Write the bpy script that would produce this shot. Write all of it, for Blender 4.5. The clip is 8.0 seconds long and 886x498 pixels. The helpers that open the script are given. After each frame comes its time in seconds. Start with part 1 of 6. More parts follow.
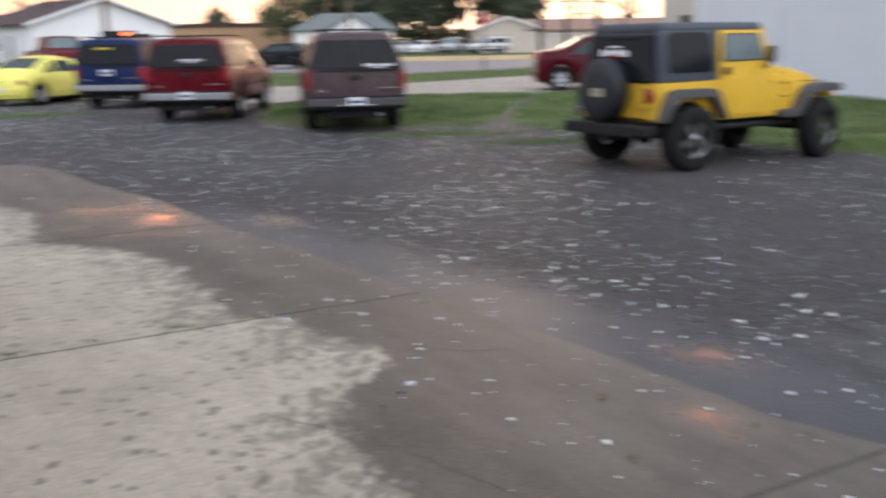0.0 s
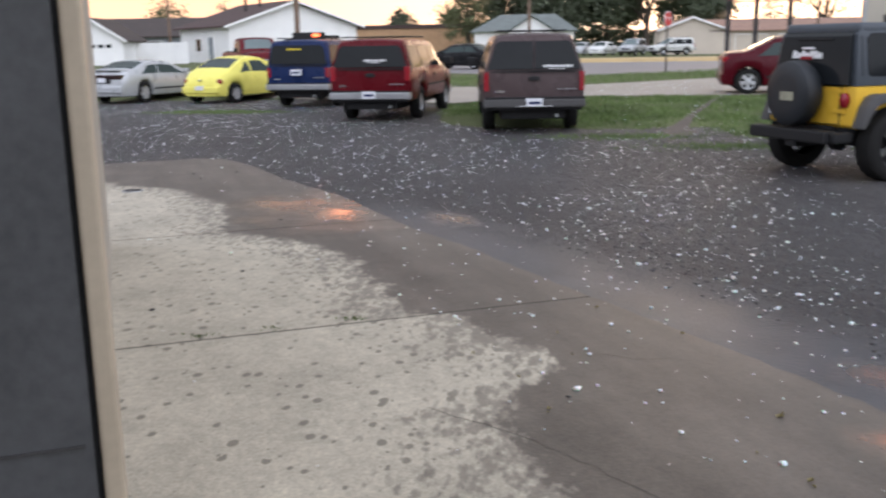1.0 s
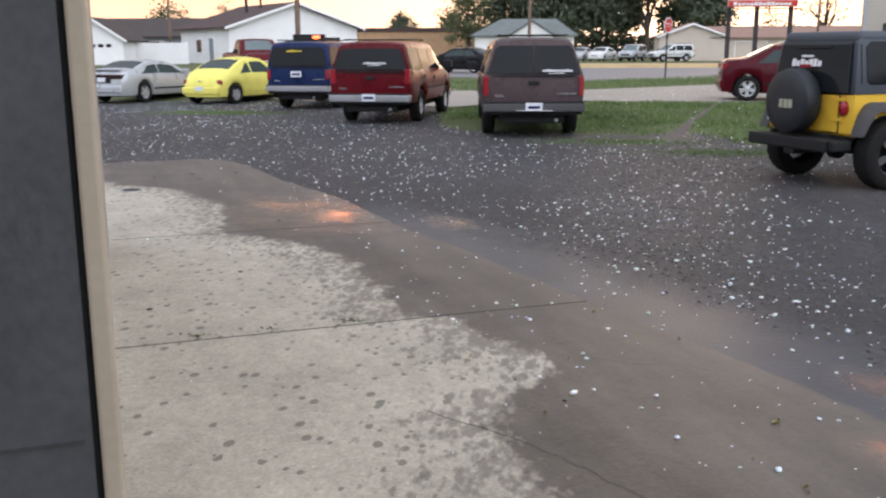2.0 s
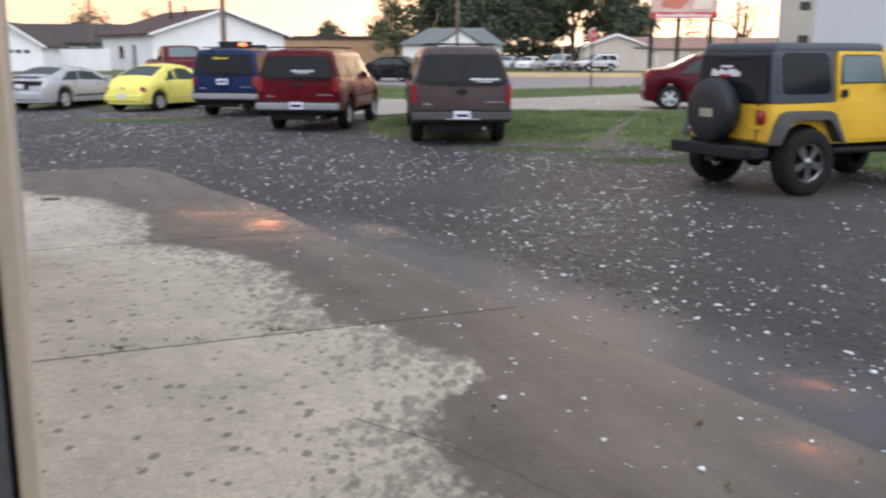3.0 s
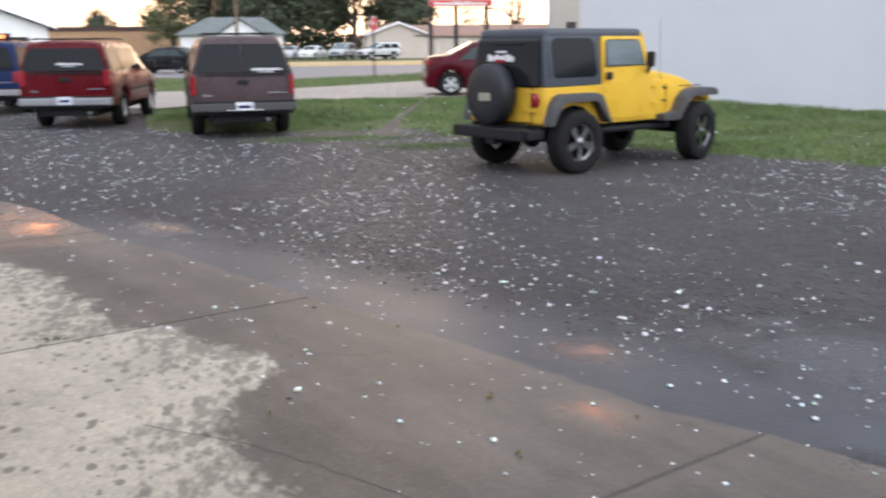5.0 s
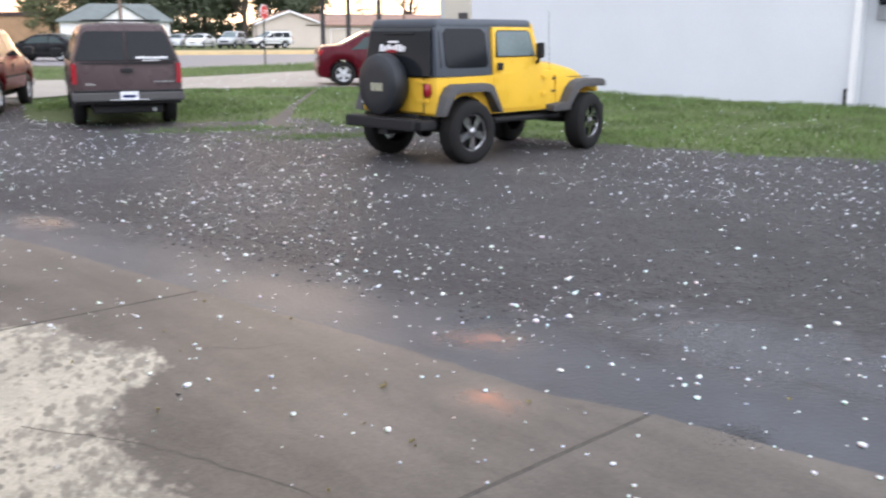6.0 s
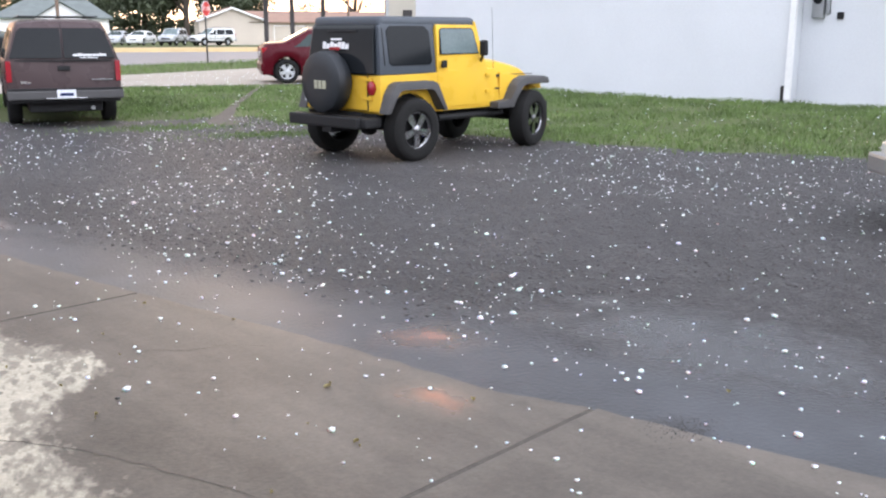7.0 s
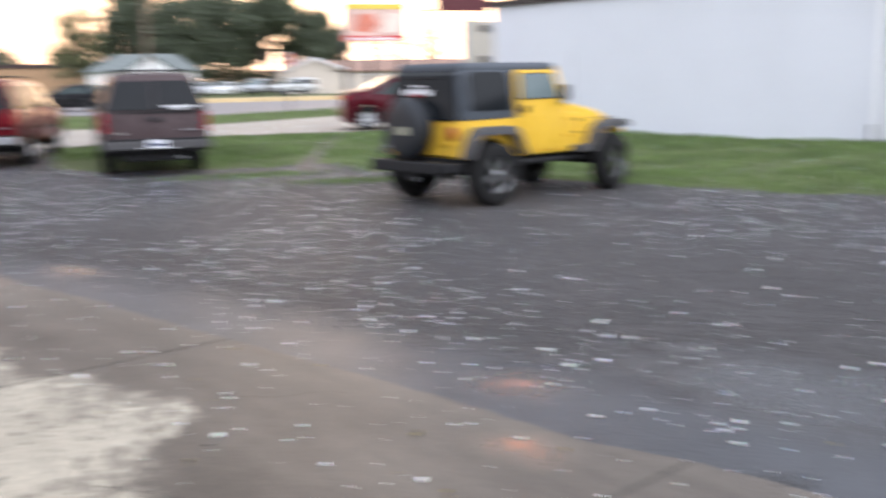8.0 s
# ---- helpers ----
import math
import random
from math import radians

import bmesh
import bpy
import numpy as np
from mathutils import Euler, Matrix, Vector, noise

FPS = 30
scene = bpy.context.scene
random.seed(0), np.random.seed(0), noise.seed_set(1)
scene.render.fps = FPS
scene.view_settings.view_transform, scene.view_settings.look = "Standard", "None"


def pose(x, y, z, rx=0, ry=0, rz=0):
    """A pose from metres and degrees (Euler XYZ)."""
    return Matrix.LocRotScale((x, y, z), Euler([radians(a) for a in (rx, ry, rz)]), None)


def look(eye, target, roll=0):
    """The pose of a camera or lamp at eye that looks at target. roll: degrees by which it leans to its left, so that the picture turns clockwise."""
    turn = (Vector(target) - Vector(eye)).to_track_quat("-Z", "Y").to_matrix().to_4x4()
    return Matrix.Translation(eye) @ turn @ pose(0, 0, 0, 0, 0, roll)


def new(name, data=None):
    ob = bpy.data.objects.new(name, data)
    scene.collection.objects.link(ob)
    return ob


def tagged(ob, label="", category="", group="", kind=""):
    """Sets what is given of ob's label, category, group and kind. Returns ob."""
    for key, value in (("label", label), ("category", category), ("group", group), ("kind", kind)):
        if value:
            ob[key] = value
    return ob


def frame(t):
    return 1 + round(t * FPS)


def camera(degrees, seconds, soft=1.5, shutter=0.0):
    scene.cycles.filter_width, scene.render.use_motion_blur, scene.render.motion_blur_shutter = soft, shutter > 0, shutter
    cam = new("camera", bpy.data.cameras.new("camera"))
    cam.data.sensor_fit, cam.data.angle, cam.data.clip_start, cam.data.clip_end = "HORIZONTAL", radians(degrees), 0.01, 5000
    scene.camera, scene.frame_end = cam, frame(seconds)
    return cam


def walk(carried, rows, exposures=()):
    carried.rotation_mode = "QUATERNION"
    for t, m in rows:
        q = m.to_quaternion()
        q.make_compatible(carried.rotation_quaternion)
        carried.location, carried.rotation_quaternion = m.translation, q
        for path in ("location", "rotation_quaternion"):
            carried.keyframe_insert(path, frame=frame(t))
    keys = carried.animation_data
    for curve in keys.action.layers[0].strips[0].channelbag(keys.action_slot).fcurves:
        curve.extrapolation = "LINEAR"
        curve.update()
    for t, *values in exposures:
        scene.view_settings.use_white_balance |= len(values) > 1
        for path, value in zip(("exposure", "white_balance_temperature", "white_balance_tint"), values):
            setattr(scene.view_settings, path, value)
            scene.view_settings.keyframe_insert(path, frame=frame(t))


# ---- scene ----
cam = camera(50.2, 8.0, soft=2.2, shutter=1.0)
PATH = [
    (0, (0.04, 1.039, 1.682), (0.225, 2.983, 1.251), -0.9),
    (0.1, (0.039, 1.04, 1.682), (0.158, 2.99, 1.252), -0.94),
    (0.2, (0.037, 1.042, 1.682), (0.094, 2.995, 1.253), -0.98),
    (0.3, (0.036, 1.043, 1.681), (0.034, 2.997, 1.255), -1.02),
    (0.5, (0.033, 1.046, 1.681), (-0.022, 2.999, 1.252), -1.1),
    (1, (0.036, 1.049, 1.679), (-0.14, 2.995, 1.256), -0.9),
    (1.2, (0.037, 1.048, 1.678), (-0.159, 2.993, 1.256), -0.6),
    (2.5, (0.034, 1.035, 1.678), (-0.086, 2.989, 1.27), 0.2),
    (3, (0.043, 1.031, 1.674), (0.019, 2.99, 1.275), 0.2),
    (3.5, (0.052, 1.03, 1.672), (0.138, 2.983, 1.254), -0.0),
    (4, (0.061, 1.03, 1.671), (0.241, 2.978, 1.256), -0.1),
    (4.5, (0.073, 1.032, 1.669), (0.361, 2.966, 1.251), -0.3),
    (5.8, (0.095, 1.027, 1.662), (0.674, 2.89, 1.223), -0.3),
    (6, (0.1, 1.026, 1.662), (0.715, 2.876, 1.219), 0.0),
    (6.5, (0.112, 1.022, 1.662), (0.787, 2.854, 1.23), 0.1),
    (7, (0.122, 1.025, 1.663), (0.841, 2.836, 1.215), 0.1),
    (7.5, (0.112, 1.044, 1.665), (0.792, 2.87, 1.214), -0.3),
    (7.6, (0.107, 1.051, 1.666), (0.78, 2.881, 1.218), -0.37),
    (7.7, (0.102, 1.059, 1.666), (0.755, 2.898, 1.231), -0.43),
    (7.8, (0.097, 1.066, 1.667), (0.726, 2.921, 1.263), -0.5),
    (7.9, (0.091, 1.074, 1.668), (0.698, 2.941, 1.286), -0.8),
    (7.967, (0.087, 1.079, 1.668), (0.686, 2.953, 1.309), -1.0),
    (8, (0.085, 1.082, 1.668), (0.657, 2.965, 1.312), -1.1),
]
walk(cam, [(t, look(eye, target, roll)) for t, eye, target, roll in PATH],
     [(0, -0.10), (1.2, -0.10), (2.5, -0.06), (3.5, -0.06), (4.5, 0.09), (6, 0.56), (7, 0.67), (7.5, 0.66), (8, 0.50)])

# ---- world and sun ----
SUN_AZ, SUN_EL = radians(9.0), radians(4.0)      # to the right of +y, over the horizon
scene.view_settings.exposure = 0.0
world = bpy.data.worlds.new("dusk")
scene.world = world
world.use_nodes = True
wn, wl = world.node_tree.nodes, world.node_tree.links
bg = wn["Background"]
sky = wn.new("ShaderNodeTexSky")
sky.sky_type, sky.sun_disc = "NISHITA", False
sky.sun_elevation, sky.sun_rotation = SUN_EL, SUN_AZ
sky.dust_density, sky.air_density = 3.0, 1.0
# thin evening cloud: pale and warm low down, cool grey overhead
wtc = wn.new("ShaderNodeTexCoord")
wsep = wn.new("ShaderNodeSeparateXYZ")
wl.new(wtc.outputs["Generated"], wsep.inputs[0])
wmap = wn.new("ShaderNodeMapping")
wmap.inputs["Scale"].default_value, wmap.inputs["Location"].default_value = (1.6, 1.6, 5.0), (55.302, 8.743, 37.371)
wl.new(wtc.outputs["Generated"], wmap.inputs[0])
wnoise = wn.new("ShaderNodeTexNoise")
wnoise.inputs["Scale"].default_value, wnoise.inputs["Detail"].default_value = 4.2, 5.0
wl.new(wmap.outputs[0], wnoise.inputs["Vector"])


def wramp(stops, socket):
    r = wn.new("ShaderNodeValToRGB")
    r.color_ramp.elements[0].position, r.color_ramp.elements[0].color = stops[0][0], (*stops[0][1], 1)
    r.color_ramp.elements[1].position, r.color_ramp.elements[1].color = stops[-1][0], (*stops[-1][1], 1)
    for pos, col in stops[1:-1]:
        r.color_ramp.elements.new(pos).color = (*col, 1)
    wl.new(socket, r.inputs[0])
    return r.outputs[0]


def wmix(f, a, b, blend="MIX"):
    q = wn.new("ShaderNodeMix")
    q.data_type, q.blend_type = "RGBA", blend
    for socket, v in ((q.inputs["Factor"], f), (q.inputs[6], a), (q.inputs[7], b)):
        if isinstance(v, float):
            socket.default_value = v
        else:
            wl.new(v, socket)
    return q.outputs[2]


# the sunset side: a bright band under the storm cloud, mauve cloud over it, glowing where it breaks
west = wramp(((0.0, (14.5, 8.8, 5.9)), (0.08, (13.5, 7.9, 5.0)), (0.13, (4.7, 3.3, 2.7)), (0.18, (2.3, 2.05, 2.1)), (0.45, (3.0, 3.1, 3.4)), (0.8, (6.0, 6.4, 7.2))), wsep.outputs["Z"])


def cloud_break(azimuth, elevation, reach, colour):
    """A rift in the storm cloud that glows with the sunset; unseen, added where the puddles mirror it; reach: its half
    width in degrees.
    """
    global west
    az, el = radians(azimuth), radians(elevation)
    d = wn.new("ShaderNodeVectorMath")
    d.operation = "DISTANCE"
    d.inputs[1].default_value = (math.sin(az) * math.cos(el), math.cos(az) * math.cos(el), math.sin(el))
    wl.new(wtc.outputs["Generated"], d.inputs[0])
    k = radians(reach)
    west = wmix(1.0, west, wramp(((0.25 * k, colour), (0.6 * k, tuple(c * 0.35 for c in colour)), (k, (0, 0, 0))), d.outputs["Value"]), "ADD")


cloud_break(-11.1, 10.4, 0.9, (52.0, 14.0, 5.0))
cloud_break(-11.3, 9.1, 1.1, (42.0, 11.0, 4.0))
cloud_break(-13.5, 9.4, 6.0, (3.0, 0.9, 0.5))
cloud_break(-5.1, 10.2, 2.2, (15.0, 5.0, 2.6))
cloud_break(21.5, 21.8, 1.15, (100.0, 30.0, 11.0))
cloud_break(21.5, 18.0, 1.6, (55.0, 12.0, 6.0))
# brightest low down round the hidden sun
sdot = wn.new("ShaderNodeVectorMath")
sdot.operation = "DOT_PRODUCT"
sdot.inputs[1].default_value = (math.sin(SUN_AZ) * math.cos(SUN_EL), math.cos(SUN_AZ) * math.cos(SUN_EL), math.sin(SUN_EL))
wl.new(wtc.outputs["Generated"], sdot.inputs[0])
west = wmix(1.0, west, wramp(((0.90, (0, 0, 0)), (0.975, (3.0, 2.6, 2.2)), (0.999, (11, 9, 7))), sdot.outputs["Value"]), "ADD")
# the clearing side behind and overhead: even, cool and bright
east = wramp(((0.0, (4.2, 4.5, 5.1)), (0.16, (7.4, 7.8, 8.9)), (0.38, (11.4, 12.0, 13.9)), (1.0, (10.4, 11.1, 13.2))), wsep.outputs["Z"])
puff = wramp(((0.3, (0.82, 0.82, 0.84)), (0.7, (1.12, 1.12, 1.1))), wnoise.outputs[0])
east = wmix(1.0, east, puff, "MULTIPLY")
# unseen sky, made brighter right behind the camera to lift faces turned there
cdot = wn.new("ShaderNodeVectorMath")
cdot.operation = "DOT_PRODUCT"
cdot.inputs[1].default_value = (0.55, -0.835, 0)
wl.new(wtc.outputs["Generated"], cdot.inputs[0])
east = wmix(1.0, east, wramp(((0.0, (0.86, 0.86, 0.88)), (1.0, (1.75, 1.72, 1.68))), cdot.outputs["Value"]), "MULTIPLY")
wdot = wn.new("ShaderNodeVectorMath")
wdot.operation = "DOT_PRODUCT"
wdot.inputs[1].default_value = (math.sin(SUN_AZ), math.cos(SUN_AZ), 0)
wl.new(wtc.outputs["Generated"], wdot.inputs[0])
side = wramp(((0.05, (0, 0, 0)), (0.7, (1, 1, 1))), wdot.outputs["Value"])
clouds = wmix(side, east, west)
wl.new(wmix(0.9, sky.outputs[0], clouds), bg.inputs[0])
bg.inputs[1].default_value = 0.15

sun = new("sun", bpy.data.lights.new("sun", "SUN"))
sun.data.energy, sun.data.angle, sun.data.color = 0.3, radians(12), (1.0, 0.72, 0.48)
sun.matrix_world = look((0, 0, 0), (-math.sin(SUN_AZ) * math.cos(SUN_EL), -math.cos(SUN_AZ) * math.cos(SUN_EL), -math.sin(SUN_EL)))

# ---- materials ----
def mat(name, col, rough=0.6, metal=0.0, var=0.25, scale=6.0, fine=60.0, bump=0.15, coat=0.0, dist=0.01, dirt=None, rvar=0.1):
    """A painted, stony or earthy surface: grain and stains at two scales, fine relief."""
    m = bpy.data.materials.new(name)
    m.use_nodes = True
    n, l = m.node_tree.nodes, m.node_tree.links
    b = n["Principled BSDF"]
    tc = n.new("ShaderNodeTexCoord")
    big, small = n.new("ShaderNodeTexNoise"), n.new("ShaderNodeTexNoise")
    big.inputs["Scale"].default_value, big.inputs["Detail"].default_value = scale, 4
    small.inputs["Scale"].default_value, small.inputs["Detail"].default_value = fine, 3
    l.new(tc.outputs["Object"], big.inputs["Vector"]), l.new(tc.outputs["Object"], small.inputs["Vector"])
    add = n.new("ShaderNodeMath")
    add.operation = "ADD"
    l.new(big.outputs[0], add.inputs[0]), l.new(small.outputs[0], add.inputs[1])
    r = n.new("ShaderNodeValToRGB")
    d = dirt or tuple(c * (1 - var) for c in col)
    r.color_ramp.elements[0].position, r.color_ramp.elements[0].color = 0.30, (*d, 1)
    r.color_ramp.elements[1].position, r.color_ramp.elements[1].color = 0.70, (*[min(1, c * (1 + var * 0.5)) for c in col], 1)
    half = n.new("ShaderNodeMath")
    half.operation = "MULTIPLY"
    half.inputs[1].default_value = 0.5
    l.new(add.outputs[0], half.inputs[0]), l.new(half.outputs[0], r.inputs[0]), l.new(r.outputs[0], b.inputs["Base Color"])
    rr = n.new("ShaderNodeMapRange")
    rr.inputs["To Min"].default_value, rr.inputs["To Max"].default_value = max(0.02, rough - rvar), min(1, rough + rvar)
    l.new(big.outputs[0], rr.inputs[0]), l.new(rr.outputs[0], b.inputs["Roughness"])
    b.inputs["Metallic"].default_value, b.inputs["Coat Weight"].default_value = metal, coat
    b.inputs["Coat Roughness"].default_value = 0.06
    if bump:
        bp = n.new("ShaderNodeBump")
        bp.inputs["Strength"].default_value, bp.inputs["Distance"].default_value = bump, dist
        l.new(small.outputs[0], bp.inputs["Height"]), l.new(bp.outputs[0], b.inputs["Normal"])
    return m


def paint(name, col, metal=0.0):
    m = mat(name, col, 0.28, metal, 0.12, 2.0, 400, 0.0, 0.03, rvar=0.05)
    m.node_tree.nodes["Principled BSDF"].inputs["Specular IOR Level"].default_value = 0.16
    return m


def glass(name, col=(0.012, 0.014, 0.016), rough=0.08):
    m = mat(name, col, rough, 0.0, 0.2, 3.0, 30, 0.0, 0.0, rvar=0.03)
    m.node_tree.nodes["Principled BSDF"].inputs["IOR"].default_value = 1.28
    return m


def glow(name, col, strength):
    m = mat(name, col, 0.3)
    b = m.node_tree.nodes["Principled BSDF"]
    b.inputs["Emission Color"].default_value, b.inputs["Emission Strength"].default_value = (*col, 1), strength
    return m


UV_U, UV_V = Vector((0.912, 0.410, 0)), Vector((-0.410, 0.912, 0))   # across and along the garage front


DAMP = [(3.0, 1.80), (3.9, 1.85), (4.5, 1.87), (4.84, 1.97), (5.0, 2.2), (5.15, 2.47), (5.5, 2.47), (5.85, 2.38), (6.37, 2.32), (6.41, 2.02), (7.0, 2.05), (8.05, 2.1), (8.7, 1.93), (9.15, 1.7), (9.6, 1.31),
        (10.2, 1.29), (11.2, 1.43), (12.0, 1.2), (12.7, 1.0), (13.3, 0.4), (14.0, 0.1)]          # (v, u): where the dry concrete ends
EDGE = [(-6.0, 5.3), (2.2, 4.02), (2.65, 3.94), (3.17, 3.86), (3.6, 3.70), (4.2, 3.66), (4.8, 3.60), (5.4, 3.53), (6.0, 3.43), (6.73, 3.34), (7.5, 3.25), (8.1, 3.20), (9.3, 2.99), (11.4, 2.84), (13.0, 2.48), (14.5, 2.32),
        (15.3, 2.15), (15.7, 2.0), (15.95, 1.55)]          # (v, u): the rim of the slabs


def ground_mat(name, dry, wet, scale, fine, bump, dist, puddles, line=None, band=None, dry_rough=0.9, spots=False, sheen=0.55, mottle=0.3):
    """Stone or concrete that is dry, damp or under standing water. puddles: (x, y, half length along v, half width across). line: the damp edge, across the front."""
    m = mat(name, dry, dry_rough, 0, 0.3, scale, fine, bump, 0, dist)
    n, l = m.node_tree.nodes, m.node_tree.links
    b = n["Principled BSDF"]
    tc = n.new("ShaderNodeTexCoord")
    wob = n.new("ShaderNodeTexNoise")
    wob.inputs["Scale"].default_value, wob.inputs["Detail"].default_value = 1.6, 6
    wob.inputs["Roughness"].default_value = 0.62
    l.new(tc.outputs["Object"], wob.inputs["Vector"])

    def math_node(op, a, c, clamp=False):
        q = n.new("ShaderNodeMath")
        q.operation, q.use_clamp = op, clamp
        for k, v in enumerate((a, c)):
            if isinstance(v, (int, float)):
                q.inputs[k].default_value = v
            else:
                l.new(v, q.inputs[k])
        return q.outputs[0]

    def dot(vec):
        q = n.new("ShaderNodeVectorMath")
        q.operation = "DOT_PRODUCT"
        q.inputs[1].default_value = vec
        l.new(tc.outputs["Object"], q.inputs[0])
        return q.outputs["Value"]

    def along(table):
        """u for each v by a table, with v from 0 to 16."""
        r = n.new("ShaderNodeValToRGB")
        table = [q for q in table if q[0] > 0]
        e = r.color_ramp.elements
        e[0].position, e[0].color = table[0][0] / 16, (*[table[0][1]] * 3, 1)
        e[1].position, e[1].color = table[-1][0] / 16, (*[table[-1][1]] * 3, 1)
        for pv, pu in table[1:-1]:
            e.new(pv / 16).color = (pu, pu, pu, 1)
        l.new(math_node("DIVIDE", v, 16.0), r.inputs[0])
        return r.outputs[0]

    u, v = dot(UV_U), dot(UV_V)
    wv = math_node("SUBTRACT", wob.outputs[0], 0.5)
    water = None
    for px, py, hl, hw in puddles:
        p = Vector((px, py, 0))
        du = math_node("DIVIDE", math_node("SUBTRACT", u, p.dot(UV_U)), hw)
        dv = math_node("DIVIDE", math_node("SUBTRACT", v, p.dot(UV_V)), hl)
        r2 = math_node("ADD", math_node("MULTIPLY", du, du), math_node("MULTIPLY", dv, dv))
        k = math_node("SUBTRACT", math_node("ADD", 1.0, math_node("MULTIPLY", wv, 3.2)), r2)
        k = math_node("MULTIPLY", k, 0.8, True)
        water = k if water is None else math_node("MAXIMUM", water, k)
    damp = water
    if band:            # soaked strip beside the slabs: (u at v = 0, slope, width, wander)
        d = math_node("SUBTRACT", u, math_node("ADD", band[0], math_node("MULTIPLY", v, band[1])))
        k = math_node("SUBTRACT", 1.0, math_node("DIVIDE", math_node("ADD", d, math_node("MULTIPLY", wv, -band[3])), band[2]))
        k = math_node("MULTIPLY", math_node("MULTIPLY", k, 1.6, True), math_node("MULTIPLY", math_node("SUBTRACT", 11.2, v), 0.6, True))
        damp = math_node("MAXIMUM", k, water)
    if line is not None:
        ragged = n.new("ShaderNodeTexNoise")
        ragged.inputs["Scale"].default_value, ragged.inputs["Detail"].default_value, ragged.inputs["Roughness"].default_value = 4.5, 6, 0.65
        l.new(tc.outputs["Object"], ragged.inputs["Vector"])
        k = math_node("ADD", math_node("SUBTRACT", u, along(line)), math_node("MULTIPLY", math_node("SUBTRACT", ragged.outputs[0], 0.5), 0.55))
        mot = n.new("ShaderNodeTexNoise")
        mot.inputs["Scale"].default_value, mot.inputs["Detail"].default_value = 22, 5
        mmp = n.new("ShaderNodeMapping")
        mmp.inputs["Scale"].default_value, mmp.inputs["Rotation"].default_value = (1.0, 0.45, 1), (0, 0, radians(24))
        l.new(tc.outputs["Object"], mmp.inputs[0]), l.new(mmp.outputs[0], mot.inputs["Vector"])
        near = math_node("MULTIPLY", math_node("SUBTRACT", k, -0.85), 1.2, True)       # grows towards the damp edge
        fleck = math_node("MULTIPLY", math_node("SUBTRACT", mot.outputs[0], math_node("SUBTRACT", 0.71, math_node("MULTIPLY", near, 0.31))), 7.0, True)
        fleck = math_node("MULTIPLY", fleck, 0.62)
        damp = math_node("MAXIMUM", math_node("MAXIMUM", math_node("MULTIPLY", math_node("ADD", k, math_node("MULTIPLY", math_node("SUBTRACT", mot.outputs[0], 0.5), 0.35)), 7.0, True), fleck), water)
    base = b.inputs["Base Color"].links[0].from_socket
    for sc, lo, hi in ((26.0, 1 - mottle, 1 + mottle), (7.0, 1 - 0.6 * mottle, 1 + 0.6 * mottle), (0.55, 1 - 0.5 * mottle, 1 + 0.5 * mottle)):
        mn = n.new("ShaderNodeTexNoise")
        mn.inputs["Scale"].default_value, mn.inputs["Detail"].default_value, mn.inputs["Roughness"].default_value = sc, 8, 0.72
        mp = n.new("ShaderNodeMapping")
        mp.inputs["Rotation"].default_value, mp.inputs["Scale"].default_value = (0, 0, radians(66)), (1.0, 0.85 if sc > 1 else 0.45, 1)
        l.new(tc.outputs["Object"], mp.inputs[0]), l.new(mp.outputs[0], mn.inputs["Vector"])
        mr = n.new("ShaderNodeMapRange")
        mr.inputs["From Min"].default_value, mr.inputs["From Max"].default_value = 0.34, 0.66
        mr.inputs["To Min"].default_value, mr.inputs["To Max"].default_value = lo, hi
        l.new(mn.outputs[0], mr.inputs[0])
        sc_n = n.new("ShaderNodeVectorMath")
        sc_n.operation = "SCALE"
        l.new(base, sc_n.inputs[0]), l.new(mr.outputs[0], sc_n.inputs["Scale"])
        base = sc_n.outputs[0]
    mix = n.new("ShaderNodeMix")
    mix.data_type = "RGBA"
    l.new(damp, mix.inputs["Factor"]), l.new(base, mix.inputs[6])
    wetmix = n.new("ShaderNodeMix")
    wetmix.data_type = "RGBA"
    wetmix.inputs[6].default_value, wetmix.inputs[7].default_value = (*wet, 1), (*[c * 0.62 for c in wet], 1)
    wc = n.new("ShaderNodeMapRange")
    wc.inputs["From Min"].default_value, wc.inputs["From Max"].default_value = 0.35, 0.72
    l.new(wob.outputs[0], wc.inputs[0]), l.new(wc.outputs[0], wetmix.inputs["Factor"]), l.new(wetmix.outputs[2], mix.inputs[7])
    out = mix.outputs[2]
    if line is not None:
        # wheel tracks and run-off streaks along the slabs, and a paler worn rim
        smp, sn = n.new("ShaderNodeMapping"), n.new("ShaderNodeTexNoise")
        smp.vector_type = "TEXTURE"
        smp.inputs["Rotation"].default_value, smp.inputs["Scale"].default_value = (0, 0, math.atan2(UV_U.y, UV_U.x)), (0.32, 2.6, 1)
        sn.inputs["Scale"].default_value, sn.inputs["Detail"].default_value, sn.inputs["Roughness"].default_value = 1.0, 5, 0.6
        l.new(tc.outputs["Object"], smp.inputs[0]), l.new(smp.outputs[0], sn.inputs["Vector"])
        sr = n.new("ShaderNodeMapRange")
        sr.inputs["From Min"].default_value, sr.inputs["From Max"].default_value = 0.32, 0.66
        sr.inputs["To Min"].default_value, sr.inputs["To Max"].default_value = 0.72, 1.16
        l.new(sn.outputs[0], sr.inputs[0])
        rim = math_node("MULTIPLY", math_node("SUBTRACT", u, math_node("SUBTRACT", along(EDGE), math_node("ADD", 0.42, wv))), 3.0, True)
        streak = math_node("ADD", sr.outputs[0], math_node("MULTIPLY", rim, 0.22))
        fn = n.new("ShaderNodeTexNoise")
        fn.inputs["Scale"].default_value, fn.inputs["Detail"].default_value, fn.inputs["Roughness"].default_value = 34, 8, 0.75
